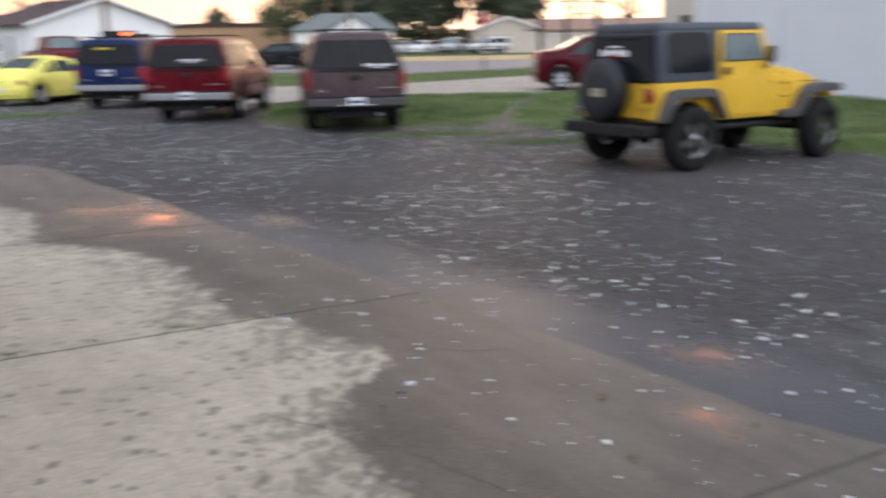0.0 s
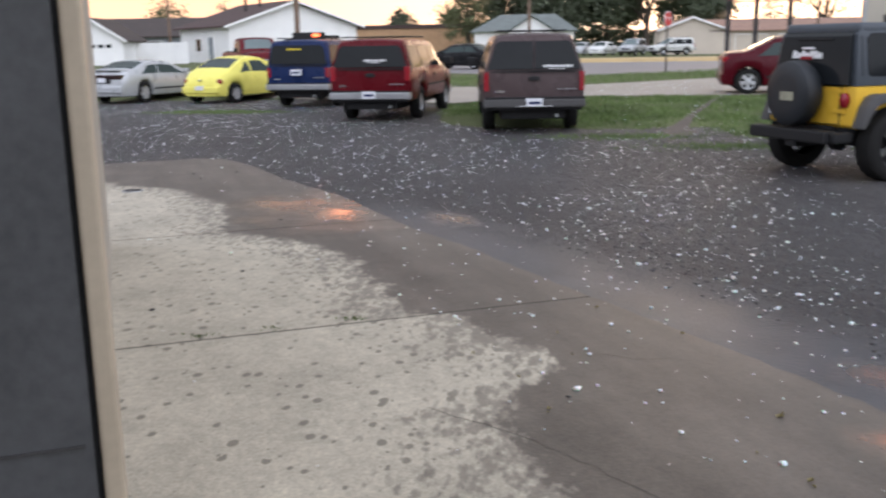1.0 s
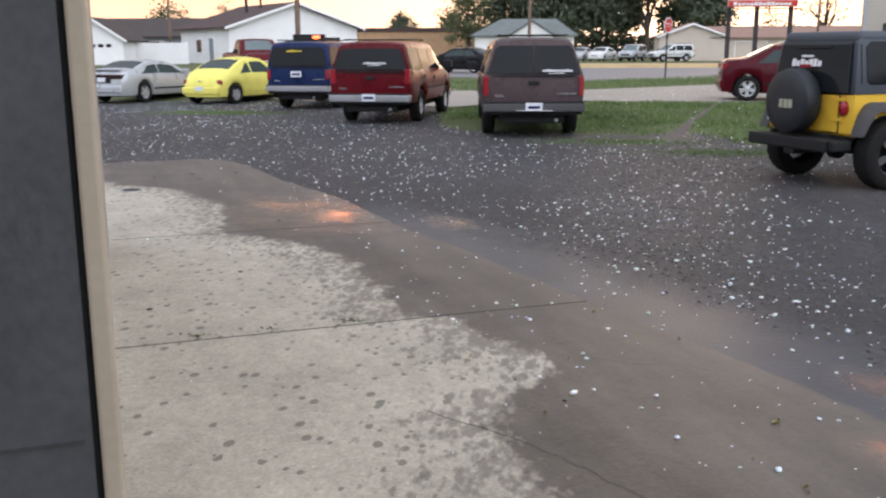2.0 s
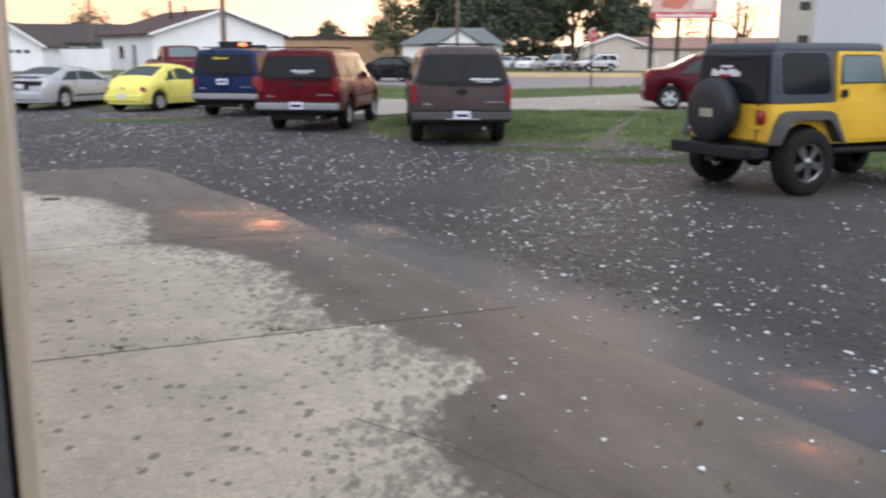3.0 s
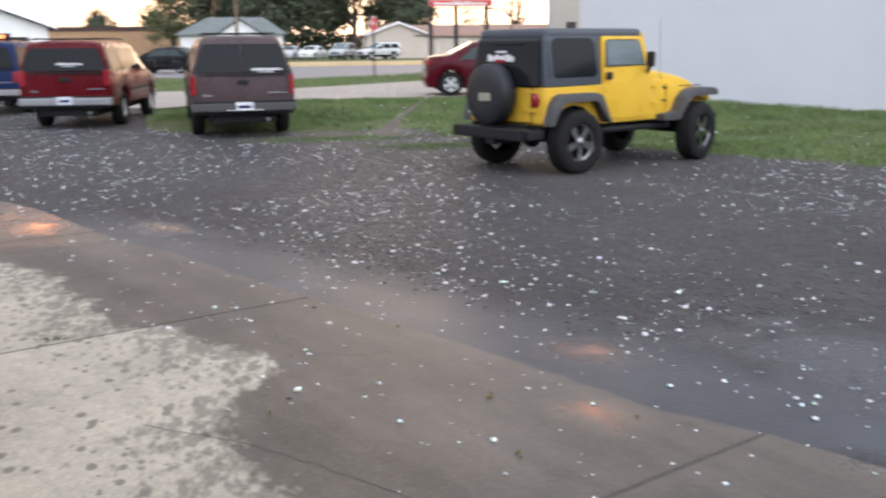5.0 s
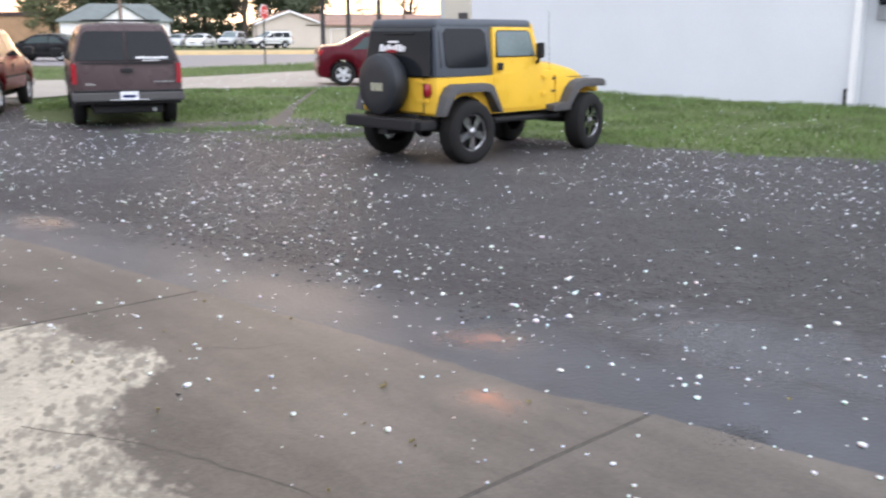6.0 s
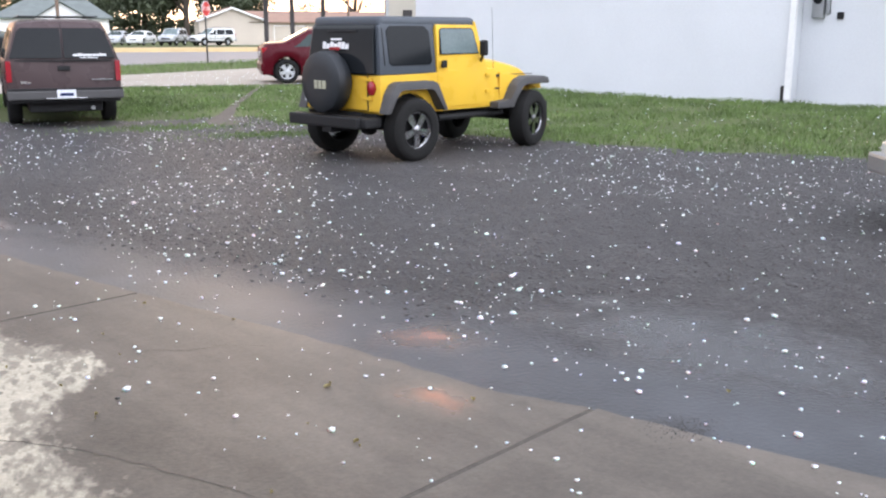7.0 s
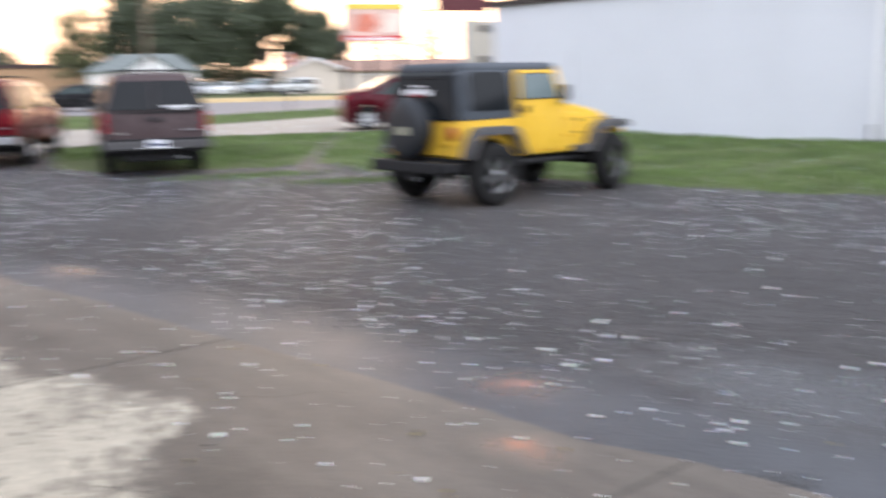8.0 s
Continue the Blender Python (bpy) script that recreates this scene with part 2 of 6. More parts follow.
        l.new(tc.outputs["Object"], fn.inputs["Vector"])
        streak = math_node("ADD", streak, math_node("MULTIPLY", math_node("SUBTRACT", fn.outputs[0], 0.5), 1.1))
        streak = math_node("ADD", 1.0, math_node("MULTIPLY", math_node("SUBTRACT", streak, 1.0), damp))
        scale = n.new("ShaderNodeVectorMath")
        scale.operation = "SCALE"
        l.new(out, scale.inputs[0]), l.new(streak, scale.inputs["Scale"])
        out = scale.outputs[0]
    if spots:   # damp marks the size of a coin where hail has melted
        vor = n.new("ShaderNodeTexVoronoi")
        vor.inputs["Scale"].default_value = 12.5
        vor.inputs["Randomness"].default_value = 1.0
        wmp = n.new("ShaderNodeMapping")
        wmp.inputs["Scale"].default_value = (1.25, 0.85, 1)
        l.new(tc.outputs["Object"], wmp.inputs[0]), l.new(wmp.outputs[0], vor.inputs["Vector"])
        sep = n.new("ShaderNodeSeparateColor")
        l.new(vor.outputs["Color"], sep.inputs[0])
        size = math_node("MULTIPLY", math_node("POWER", sep.outputs[0], 2.0), 0.42)
        wig = n.new("ShaderNodeTexNoise")
        wig.inputs["Scale"].default_value = 30
        l.new(tc.outputs["Object"], wig.inputs["Vector"])
        dd = math_node("ADD", vor.outputs["Distance"], math_node("MULTIPLY", math_node("SUBTRACT", wig.outputs[0], 0.5), 0.22))
        k = math_node("MULTIPLY", math_node("SUBTRACT", size, dd), 20.0, True)
        smix = n.new("ShaderNodeMix")
        smix.data_type = "RGBA"
        smix.inputs[7].default_value = (*[c * 0.34 for c in dry], 1)
        l.new(math_node("MULTIPLY", math_node("MULTIPLY", k, 0.8), math_node("SUBTRACT", 1.0, damp)), smix.inputs["Factor"]), l.new(out, smix.inputs[6])
        out = smix.outputs[2]
    l.new(out, b.inputs["Base Color"])
    rmix = n.new("ShaderNodeMix")
    rmix.data_type = "FLOAT"
    l.new(damp, rmix.inputs[0])
    rmix.inputs[2].default_value, rmix.inputs[3].default_value = dry_rough, sheen
    rmix2 = n.new("ShaderNodeMix")
    rmix2.data_type = "FLOAT"
    l.new(water, rmix2.inputs[0]), l.new(rmix.outputs[0], rmix2.inputs[2])
    rmix2.inputs[3].default_value = 0.13
    l.new(rmix2.outputs[0], b.inputs["Roughness"])
    bp = b.inputs["Normal"].links[0].from_node
    l.new(math_node("MULTIPLY", math_node("SUBTRACT", 1.0, math_node("MULTIPLY", math_node("MAXIMUM", water, math_node("MULTIPLY", damp, 0.9)) if band else water, 0.93)), bump), bp.inputs["Strength"])
    return m


M = {}
# soaked colour is paler and bluer than the stone: sky sheen painted in
M["gravel"] = ground_mat("gravel", (0.060, 0.056, 0.056), (0.086, 0.090, 0.099), 1.2, 38, 1.0, 0.035,
                         [(1.93, 5.72, 0.45, 0.34), (-0.72, 10.15, 0.6, 0.25), (3.3, 5.0, 1.3, 0.7)], None, (4.45, -0.17, 1.15, 1.3), 0.62, False, 0.46, 0.62)
M["concrete"] = ground_mat("apron_concrete", (0.500, 0.450, 0.358), (0.134, 0.115, 0.095), 1.3, 55, 0.35, 0.006,
                           [(-2.1, 10.6, 1.5, 0.95), (1.60, 4.86, 0.3, 0.24)], DAMP, None, 0.82, True, 0.55, 0.16)
M["drive"] = mat("driveway_concrete", (0.335, 0.298, 0.252), 0.75, 0, 0.25, 0.4, 12, 0.2)
M["asphalt"] = mat("street_asphalt", (0.225, 0.21, 0.21), 0.6, 0, 0.25, 0.3, 20, 0.2)
M["yellow_kerb"] = mat("yellow_kerb_paint", (0.50, 0.36, 0.17), 0.7, 0, 0.3, 1.0, 20, 0.2)
M["soil"] = mat("turf_soil", (0.095, 0.115, 0.036), 0.95, 0, 0.45, 0.7, 9, 0.6, 0, 0.05)
M["earth"] = mat("bare_earth", (0.12, 0.098, 0.080), 0.9, 0, 0.45, 2.5, 40, 0.5, 0, 0.01)
M["grass"] = mat("grass_blades", (0.145, 0.215, 0.062), 0.6, 0, 0.7, 1.1, 12, 0)
M["hail"] = mat("hail_ice", (0.95, 0.955, 0.96), 0.3, 0, 0.08, 20, 90, 0.2)
M["hail"].node_tree.nodes["Principled BSDF"].inputs["Subsurface Weight"].default_value = 0.3
M["pebble"] = mat("wet_stone", (0.082, 0.077, 0.075), 0.5, 0, 0.6, 9, 60, 0.4)
M["leaf"] = mat("fallen_leaf", (0.42, 0.36, 0.16), 0.6, 0, 0.3, 60, 200, 0.2)
M["crack"] = mat("crack_dirt", (0.10, 0.09, 0.075), 0.95, 0, 0.4, 20, 90, 0.3)
M["white_wall"] = mat("white_masonry_paint", (0.72, 0.735, 0.76), 0.75, 0, 0.07, 0.6, 30, 0.25, 0, 0.006)
M["white_siding"] = mat("white_siding", (0.90, 0.89, 0.88), 0.7, 0, 0.1, 0.8, 20, 0.1)
M["beige_wall"] = mat("beige_stucco", (0.45, 0.41, 0.35), 0.85, 0, 0.15, 1.0, 30, 0.3)
M["tan_wall"] = mat("tan_siding", (0.62, 0.54, 0.45), 0.8, 0, 0.15, 0.5, 20, 0.2)
M["roof_brown"] = mat("brown_shingle", (0.082, 0.052, 0.048), 0.9, 0, 0.35, 1.0, 14, 0.5, 0, 0.03)
M["roof_tan"] = mat("tan_shingle", (0.32, 0.20, 0.15), 0.9, 0, 0.3, 1.0, 14, 0.5, 0, 0.03)
M["roof_grey"] = mat("grey_shingle", (0.17, 0.19, 0.18), 0.9, 0, 0.3, 1.0, 14, 0.5, 0, 0.03)
M["roof_dark"] = mat("dark_shingle", (0.07, 0.055, 0.05), 0.9, 0, 0.3, 1.0, 14, 0.5, 0, 0.03)
M["grey_siding"] = mat("grey_siding", (0.25, 0.28, 0.30), 0.8, 0, 0.12, 1.0, 14, 0.2)
M["brick"] = mat("orange_brick", (0.50, 0.31, 0.18), 0.9, 0, 0.3, 0.8, 12, 0.4)
M["pole_wood"] = mat("weathered_pole_wood", (0.22, 0.15, 0.11), 0.9, 0, 0.35, 3, 40, 0.5)
M["steel"] = mat("galvanised_steel", (0.42, 0.43, 0.44), 0.45, 0.9, 0.2, 8, 80, 0.1)
M["dark_steel"] = mat("dark_steel", (0.05, 0.045, 0.045), 0.6, 0.4, 0.3, 8, 80, 0.1)
M["bark"] = mat("bark", (0.09, 0.07, 0.055), 0.95, 0, 0.4, 3, 20, 0.8, 0, 0.04)
M["foliage"] = mat("foliage", (0.10, 0.12, 0.07), 0.65, 0, 0.55, 0.35, 3, 0)
M["foliage_light"] = mat("foliage_light", (0.13, 0.14, 0.06), 0.65, 0, 0.5, 0.35, 3, 0)
M["door_steel"] = mat("grey_primed_steel", (0.098, 0.099, 0.103), 0.6, 0, 0.3, 7, 60, 0.2, 0, 0.003)
M["cream"] = mat("cream_trim_paint", (0.55, 0.46, 0.34), 0.55, 0, 0.12, 8, 70, 0.15, 0, 0.002)
M["black_rubber"] = mat("black_rubber", (0.018, 0.018, 0.018), 0.75, 0, 0.3, 9, 90, 0.2)
M["inside"] = mat("inside_board", (0.3, 0.29, 0.27), 0.85, 0, 0.15, 2, 30, 0.2)
M["slab_in"] = mat("inside_concrete", (0.28, 0.27, 0.25), 0.7, 0, 0.2, 2, 40, 0.3)
M["tyre"] = mat("tyre_rubber", (0.017, 0.0165, 0.016), 0.9, 0, 0.35, 14, 90, 0.3)
M["alloy"] = mat("alloy_wheel", (0.60, 0.61, 0.63), 0.32, 0.45, 0.15, 10, 90, 0.05)
M["dirty_chrome"] = mat("dirty_chrome", (0.42, 0.42, 0.43), 0.22, 1.0, 0.5, 9, 60, 0.0)
M["chrome"] = mat("chrome", (0.7, 0.7, 0.72), 0.15, 1.0, 0.1, 8, 60, 0.0)
M["glass"] = glass("tinted_glass")
M["glass_green"] = glass("green_car_glass", (0.045, 0.062, 0.060), 0.06)
# opaque; pale green-grey base stands in for sky and wall showing in the pane
M["glass_clear"] = glass("car_glass", (0.16, 0.20, 0.20), 0.05)
M["black_trim"] = mat("black_plastic", (0.019, 0.019, 0.02), 0.6, 0, 0.25, 10, 120, 0.15)
M["grey_plastic"] = mat("faded_grey_plastic", (0.075, 0.072, 0.072), 0.65, 0, 0.25, 6, 120, 0.15)
M["hardtop"] = mat("charcoal_hardtop", (0.055, 0.066, 0.080), 0.5, 0, 0.2, 5, 200, 0.25, 0, 0.002)
M["wheel_cover"] = mat("black_vinyl", (0.016, 0.019, 0.023), 0.5, 0, 0.4, 5, 60, 0.3, 0, 0.004)
M["jeep_yellow"] = paint("yellow_car_paint", (0.76, 0.465, 0.05))
M["bug_yellow"] = paint("pale_yellow_car_paint", (0.86, 0.78, 0.18))
M["red_paint"] = paint("red_car_paint", (0.105, 0.004, 0.009))
M["maroon_paint"] = paint("maroon_car_paint", (0.075, 0.004, 0.010))
M["brown_paint"] = paint("brown_mauve_car_paint", (0.084, 0.061, 0.062), 0.2)
M["blue_paint"] = paint("blue_car_paint", (0.010, 0.023, 0.085))
M["silver_paint"] = paint("silver_car_paint", (0.52, 0.53, 0.54), 0.3)
M["white_paint"] = paint("white_car_paint", (0.72, 0.72, 0.7))
M["black_paint"] = paint("black_car_paint", (0.012, 0.012, 0.013))
M["grey_bumper"] = mat("silver_bumper", (0.36, 0.36, 0.37), 0.4, 0.5, 0.2, 5, 60, 0.05)
M["tail_red"] = mat("red_lamp_lens", (0.30, 0.007, 0.018), 0.2, 0, 0.2, 10, 90, 0.0, 0.5)
M["dark_lamp"] = mat("smoked_lamp_lens", (0.03, 0.012, 0.012), 0.2, 0, 0.2, 10, 90, 0.0, 0.3)
M["lamp_clear"] = mat("clear_lamp_lens", (0.6, 0.6, 0.58), 0.15, 0, 0.15, 10, 90, 0.0, 0.5)
M["plate"] = mat("plate_white", (0.75, 0.76, 0.8), 0.5, 0, 0.1, 20, 90, 0.0)
M["sticker"] = mat("white_sticker", (0.8, 0.8, 0.8), 0.6, 0, 0.05, 20, 90, 0.0)
M["yellow_sticker"] = mat("yellow_sticker", (0.8, 0.6, 0.03), 0.6, 0, 0.05, 20, 90, 0.0)
M["logo_grey"] = mat("faded_print", (0.42, 0.41, 0.3), 0.7, 0, 0.3, 40, 90, 0.0)
M["beacon"] = glow("orange_spot_glow", (1.0, 0.16, 0.05), 4.0)
M["sign_red"] = mat("sign_red", (0.55, 0.03, 0.03), 0.5, 0, 0.2, 4, 60, 0.0)
M["sign_dark_red"] = mat("sign_dark_red", (0.10, 0.015, 0.02), 0.6, 0, 0.2, 4, 60, 0.0)
M["sign_pink"] = mat("sign_pink", (0.70, 0.48, 0.40), 0.6, 0, 0.35, 0.8, 6, 0.0)
M["sign_coral"] = mat("sign_coral", (0.62, 0.20, 0.13), 0.6, 0, 0.3, 0.9, 6, 0.0)
M["sign_cream"] = mat("sign_cream", (0.78, 0.66, 0.56), 0.6, 0, 0.2, 0.9, 6, 0.0)
M["sign_yellow"] = mat("sign_yellow", (0.75, 0.55, 0.08), 0.6, 0, 0.2, 1, 10, 0.0)
M["sign_white"] = mat("sign_white", (0.8, 0.8, 0.78), 0.6, 0, 0.1, 4, 60, 0.0)
M["weed"] = mat("weed_green", (0.12, 0.17, 0.06), 0.7, 0, 0.4, 20, 90, 0.0)

M["gravel"].node_tree.nodes["Principled BSDF"].inputs["Specular IOR Level"].default_value = 0.38
for k in ("tyre", "black_trim", "black_rubber"):
    M[k].node_tree.nodes["Principled BSDF"].inputs["Specular IOR Level"].default_value = 0.25

# ---- mesh helpers ----
def part(name, bm, material, parent=None, label="", smooth=None):
    """One bmesh as one mesh object, under a thing or a part."""
    me = bpy.data.meshes.new(name)
    bmesh.ops.recalc_face_normals(bm, faces=bm.faces)
    bm.to_mesh(me)
    bm.free()
    me.materials.append(M[material])
    if smooth is not None:
        me.shade_smooth()
        me.set_sharp_from_angle(angle=radians(smooth))
    ob = new(name, me)
    if parent is not None:
        ob.parent = parent
    if label:
        ob["label"] = label
    return ob


def thing(name, m, label, category, group="", kind=""):
    ob = new(name)
    ob.matrix_world = m
    return tagged(ob, label, category, group, kind)


def box(x0, x1, y0, y1, z0, z1, bevel=0.0, bm=None, seg=2):
    bm = bm or bmesh.new()
    mm = Matrix.Translation(((x0 + x1) / 2, (y0 + y1) / 2, (z0 + z1) / 2)) @ Matrix.Diagonal((abs(x1 - x0), abs(y1 - y0), abs(z1 - z0), 1))
    r = bmesh.ops.create_cube(bm, size=1, matrix=mm)
    if bevel:
        edges = list({e for v in r["verts"] for e in v.link_edges})
        bmesh.ops.bevel(bm, geom=edges, offset=bevel, segments=seg, affect="EDGES", profile=0.6)
    return bm


def tube(p, q, r0, r1=None, seg=12, bm=None):
    bm = bm or bmesh.new()
    p, q = Vector(p), Vector(q)
    r1 = r0 if r1 is None else r1
    turn = (q - p).to_track_quat("Z", "Y").to_matrix().to_4x4()
    bmesh.ops.create_cone(bm, cap_ends=True, segments=seg, radius1=r0, radius2=r1, depth=(q - p).length,
                          matrix=Matrix.Translation((p + q) / 2) @ turn)
    return bm


def prism(points, axis, a, b, bevel=0.0, bm=None):
    """A polygon of (s, t) pushed from a to b along an axis: 'y' takes (x, z), 'x' takes (y, z), 'z' takes (x, y)."""
    bm = bm or bmesh.new()
    put = {"y": lambda s, t, d: (s, d, t), "x": lambda s, t, d: (d, s, t), "z": lambda s, t, d: (s, t, d)}[axis]
    lo = [bm.verts.new(put(s, t, a)) for s, t in points]
    hi = [bm.verts.new(put(s, t, b)) for s, t in points]
    faces = [bm.faces.new(lo), bm.faces.new(hi[::-1])]
    for k in range(len(points)):
        faces.append(bm.faces.new((lo[k], lo[k - 1], hi[k - 1], hi[k])))
    if bevel:
        edges = list({e for f in faces for e in f.edges})
        bmesh.ops.bevel(bm, geom=edges, offset=bevel, segments=2, affect="EDGES", profile=0.6)
    return bm


def lathe(profile, seg=32, bm=None, m=None):
    """(r, y) points spun round the y axis."""
    bm = bm or bmesh.new()
    rings = []
    for k in range(seg):
        a = 2 * math.pi * k / seg
        rings.append([bm.verts.new((r * math.cos(a), y, r * math.sin(a))) for r, y in profile])
    for k in range(seg):
        for j in range(len(profile) - 1):
            bm.faces.new((rings[k - 1][j], rings[k][j], rings[k][j + 1], rings[k - 1][j + 1]))
    bmesh.ops.remove_doubles(bm, verts=bm.verts, dist=1e-5)
    if m:
        bmesh.ops.transform(bm, matrix=m, verts=bm.verts)
    return bm


def at(px, py, heading, z=0.0):
    """A car's pose: its rear axle on the ground, its nose turned heading degrees to the right of +y."""
    return Matrix.Translation((px, py, z)) @ Matrix.Rotation(radians(90 - heading), 4, "Z")

from mathutils.geometry import delaunay_2d_cdt

# ---- ground ----
UP = 0.25                       # the driveway and the street lie this much over the lot


def rise(x, y):
    """The land climbs a little towards the houses on the far side of the lot, and as a low bank under the white wall."""
    def st(a, b, v):
        t = min(1, max(0, (v - a) / (b - a)))
        return t * t * (3 - 2 * t)
    step = UP * max(st(19.5, 25.5, y) * st(-2.4, 0.6, x), st(31, 36, y))
    far = 0.25 * st(46, 70, y) * st(-4, -18, x)
    n = (x - 14.45) * 0.923 + (y - 17.35) * 0.385
    bank = 0.16 * st(-6.0, -2.0, n) * st(34, 26, y) * st(2, 8, x)
    return max(step, bank) + far


def sheet(name, xs, ys, z, material, kind_label, category, fall=True):
    bm = bmesh.new()
    vs = [[bm.verts.new((x, y, z + (rise(x, y) if fall else 0))) for x in xs] for y in ys]
    for j in range(len(ys) - 1):
        for i in range(len(xs) - 1):
            bm.faces.new((vs[j][i], vs[j][i + 1], vs[j + 1][i + 1], vs[j + 1][i]))
    ob = part(name, bm, material, smooth=60)
    return tagged(ob, kind_label, category, kind="structure")


gx = [-900, -400, -200, -120, -80, -60] + [-50 + 2 * k for k in range(18)] + [-14 + 0.7 * k for k in range(46)] + [20, 24, 30, 40, 60, 100, 200, 400, 900]
gy = [-900, -300, -100, -40, -20, -10] + [-4 + 0.8 * k for k in range(60)] + [46 + 3 * k for k in range(12)] + [90, 110, 140, 200, 300, 500, 900, 2500]
sheet("ground", gx, gy, -0.012, "soil", "mown green turf and bare soil round the lot", "ground")


def patch_of(name, pts, z, material, label, category, thick=0.0, edge=0.0, seed=1):
    """A level slab or layer with the given outline; edge: how far its rim wanders."""
    rng = random.Random(seed)
    out = []
    for k, p in enumerate(pts):
        q = pts[(k + 1) % len(pts)]
        n = max(1, int(math.dist(p, q) / 0.35)) if edge else 1
        for j in range(n):
            t = j / n
            wob = edge * rng.uniform(-1, 1) if 0 < j else 0
            d = Vector((q[0] - p[0], q[1] - p[1])).normalized()
            out.append((p[0] + (q[0] - p[0]) * t - d.y * wob, p[1] + (q[1] - p[1]) * t + d.x * wob))
    bm = bmesh.new()
    if thick:
        prism(out, "z", z - thick, z, bm=bm)
    else:
        n = len(out)
        vs, _, fs, *_ = delaunay_2d_cdt([Vector(q) for q in out], [(k, (k + 1) % n) for k in range(n)], [], 1, 1e-5)
        vs = [bm.verts.new((q.x, q.y, z)) for q in vs]
        for f in fs:
            bm.faces.new([vs[k] for k in f])
    bmesh.ops.triangulate(bm, faces=[f for f in bm.faces if len(f.verts) > 4], ngon_method="EAR_CLIP")
    ob = part(name, bm, material)
    return tagged(ob, label, category, kind="structure")


LOT = [(-40, -30), (40, -30), (30, -4), (14.5, 7.2), (10.0, 10.9), (8.55, 12.1), (7.15, 14.2), (5.6, 16.3), (4.1, 17.9), (3.7, 19.6), (3.4, 22.0), (2.9, 21.6), (2.5, 19.9), (1.3, 19.9),
       (-0.2, 22.4), (-1.7, 23.7), (-2.4, 28.2), (-6, 31.2), (-16, 34.5), (-24, 36), (-40, 38)]
patch_of("gravel_lot", LOT, 0.0, "gravel", "dark wet crushed-stone parking lot strewn with hail", "gravel", edge=0.24, seed=3)
drive = patch_of("driveway", [(-60, 37), (-24, 36.4), (-8, 31.8), (-2.0, 28.1), (1.6, 27.1), (5.0, 26.95), (9.3, 26.6), (10.6, 42.0), (7.3, 38.9), (2.0, 34.1), (-3, 34.4), (-8, 36.9), (-24, 46), (-60, 60)], UP + 0.006, "drive",
         "pale concrete driveway behind the grass strip", "driveway", edge=0.05, seed=4)
for v in drive.data.vertices:            # it dips to the gravel at its mouth
    v.co.z = rise(v.co.x, v.co.y) + (0.006 if v.co.x > 0.6 else 0.03)
patch_of("road", [(-120, 60), (-30, 56), (-3.9, 49), (2.5, 43.2), (8.6, 47.2), (60, 66), (140, 84), (140, 100), (-120, 80)], UP + 0.004, "asphalt", "grey wet asphalt street beyond the lot", "road")
# a trodden path of bare earth through the grass
PATHWAY = [(2.7, 18.4, 0.40), (2.85, 19.2, 0.30), (3.05, 20.3, 0.19), (3.6, 22.1, 0.09), (4.35, 24.2, 0.07), (5.15, 26.6, 0.07)]


def pathway(y):
    """The path's middle and half width at y."""
    for (xa, ya, wa), (xb, yb, wb) in zip(PATHWAY, PATHWAY[1:]):
        if ya <= y <= yb:
            t = (y - ya) / (yb - ya)
            return xa + (xb - xa) * t, wa + (wb - wa) * t
    return 0, 0


bm = bmesh.new()
rng = random.Random(8)
prev = None
for k in range(60):
    y = 18.45 + 8.1 * k / 59
    mid, half = pathway(y)
    row = []
    for q in (-1, -0.4, 0.4, 1):
        x = mid + q * half * rng.uniform(0.75, 1.25)
        row.append(bm.verts.new((x, y, max(0.0, rise(x, y) - 0.012) + (0.010 if abs(q) < 1 else 0.003))))
    if prev:
        for j in range(3):
            bm.faces.new((prev[j], prev[j + 1], row[j + 1], row[j]))
    prev = row
tagged(part("path", bm, "earth"), "trodden path of bare brown earth through the grass", "path", kind="structure")
# yellow painted kerb on the far side of the street
bm = prism([(70.0, UP), (70.4, UP + 0.16), (76.0, UP + 0.22), (76.0, UP)], "x", -1.0, 60)
tagged(part("kerb", bm, "yellow_kerb"), "yellow painted kerb along the far side of the street", "kerb", kind="structure")

# apron of concrete slabs in front of the garage, in strips 3.2 m wide
def uv(u, v, z=0.0):
    p = UV_U * u + UV_V * v
    return (p.x, p.y, z)


def edge_u(v):
    for (v0, u0), (v1, u1) in zip(EDGE, EDGE[1:]):
        if v0 <= v <= v1:
            return u0 + (u1 - u0) * (v - v0) / (v1 - v0)
    return EDGE[-1][1]


apron = thing("apron", Matrix(), "concrete apron slabs, half dry and half dark with water", "concrete apron", kind="structure")
JOINTS = [-6.0, -0.05, 3.165, 6.39, 9.69, 15.9]
rng = random.Random(5)
for v0, v1 in zip(JOINTS, JOINTS[1:]):
    g = 0.013
    n = 24
    pts = [uv(0.16, v0 + g)]
    for k in range(n + 1):
        v = v0 + g + (v1 - v0 - 2 * g) * k / n
        pts.append(uv(edge_u(v) + rng.uniform(-0.012, 0.012), v))
    pts.append(uv(0.16, v1 - g) if v1 < 15 else uv(-1.5, 15.75))
    if v1 > 15:
        pts.append(uv(-1.5, v0 + g))
    bm = prism([(p[0], p[1]) for p in pts], "z", -0.10, 0.018)
    bmesh.ops.triangulate(bm, faces=[f for f in bm.faces if len(f.verts) > 4], ngon_method="EAR_CLIP")
    part("slab", bm, "concrete", apron)
bm = bmesh.new()
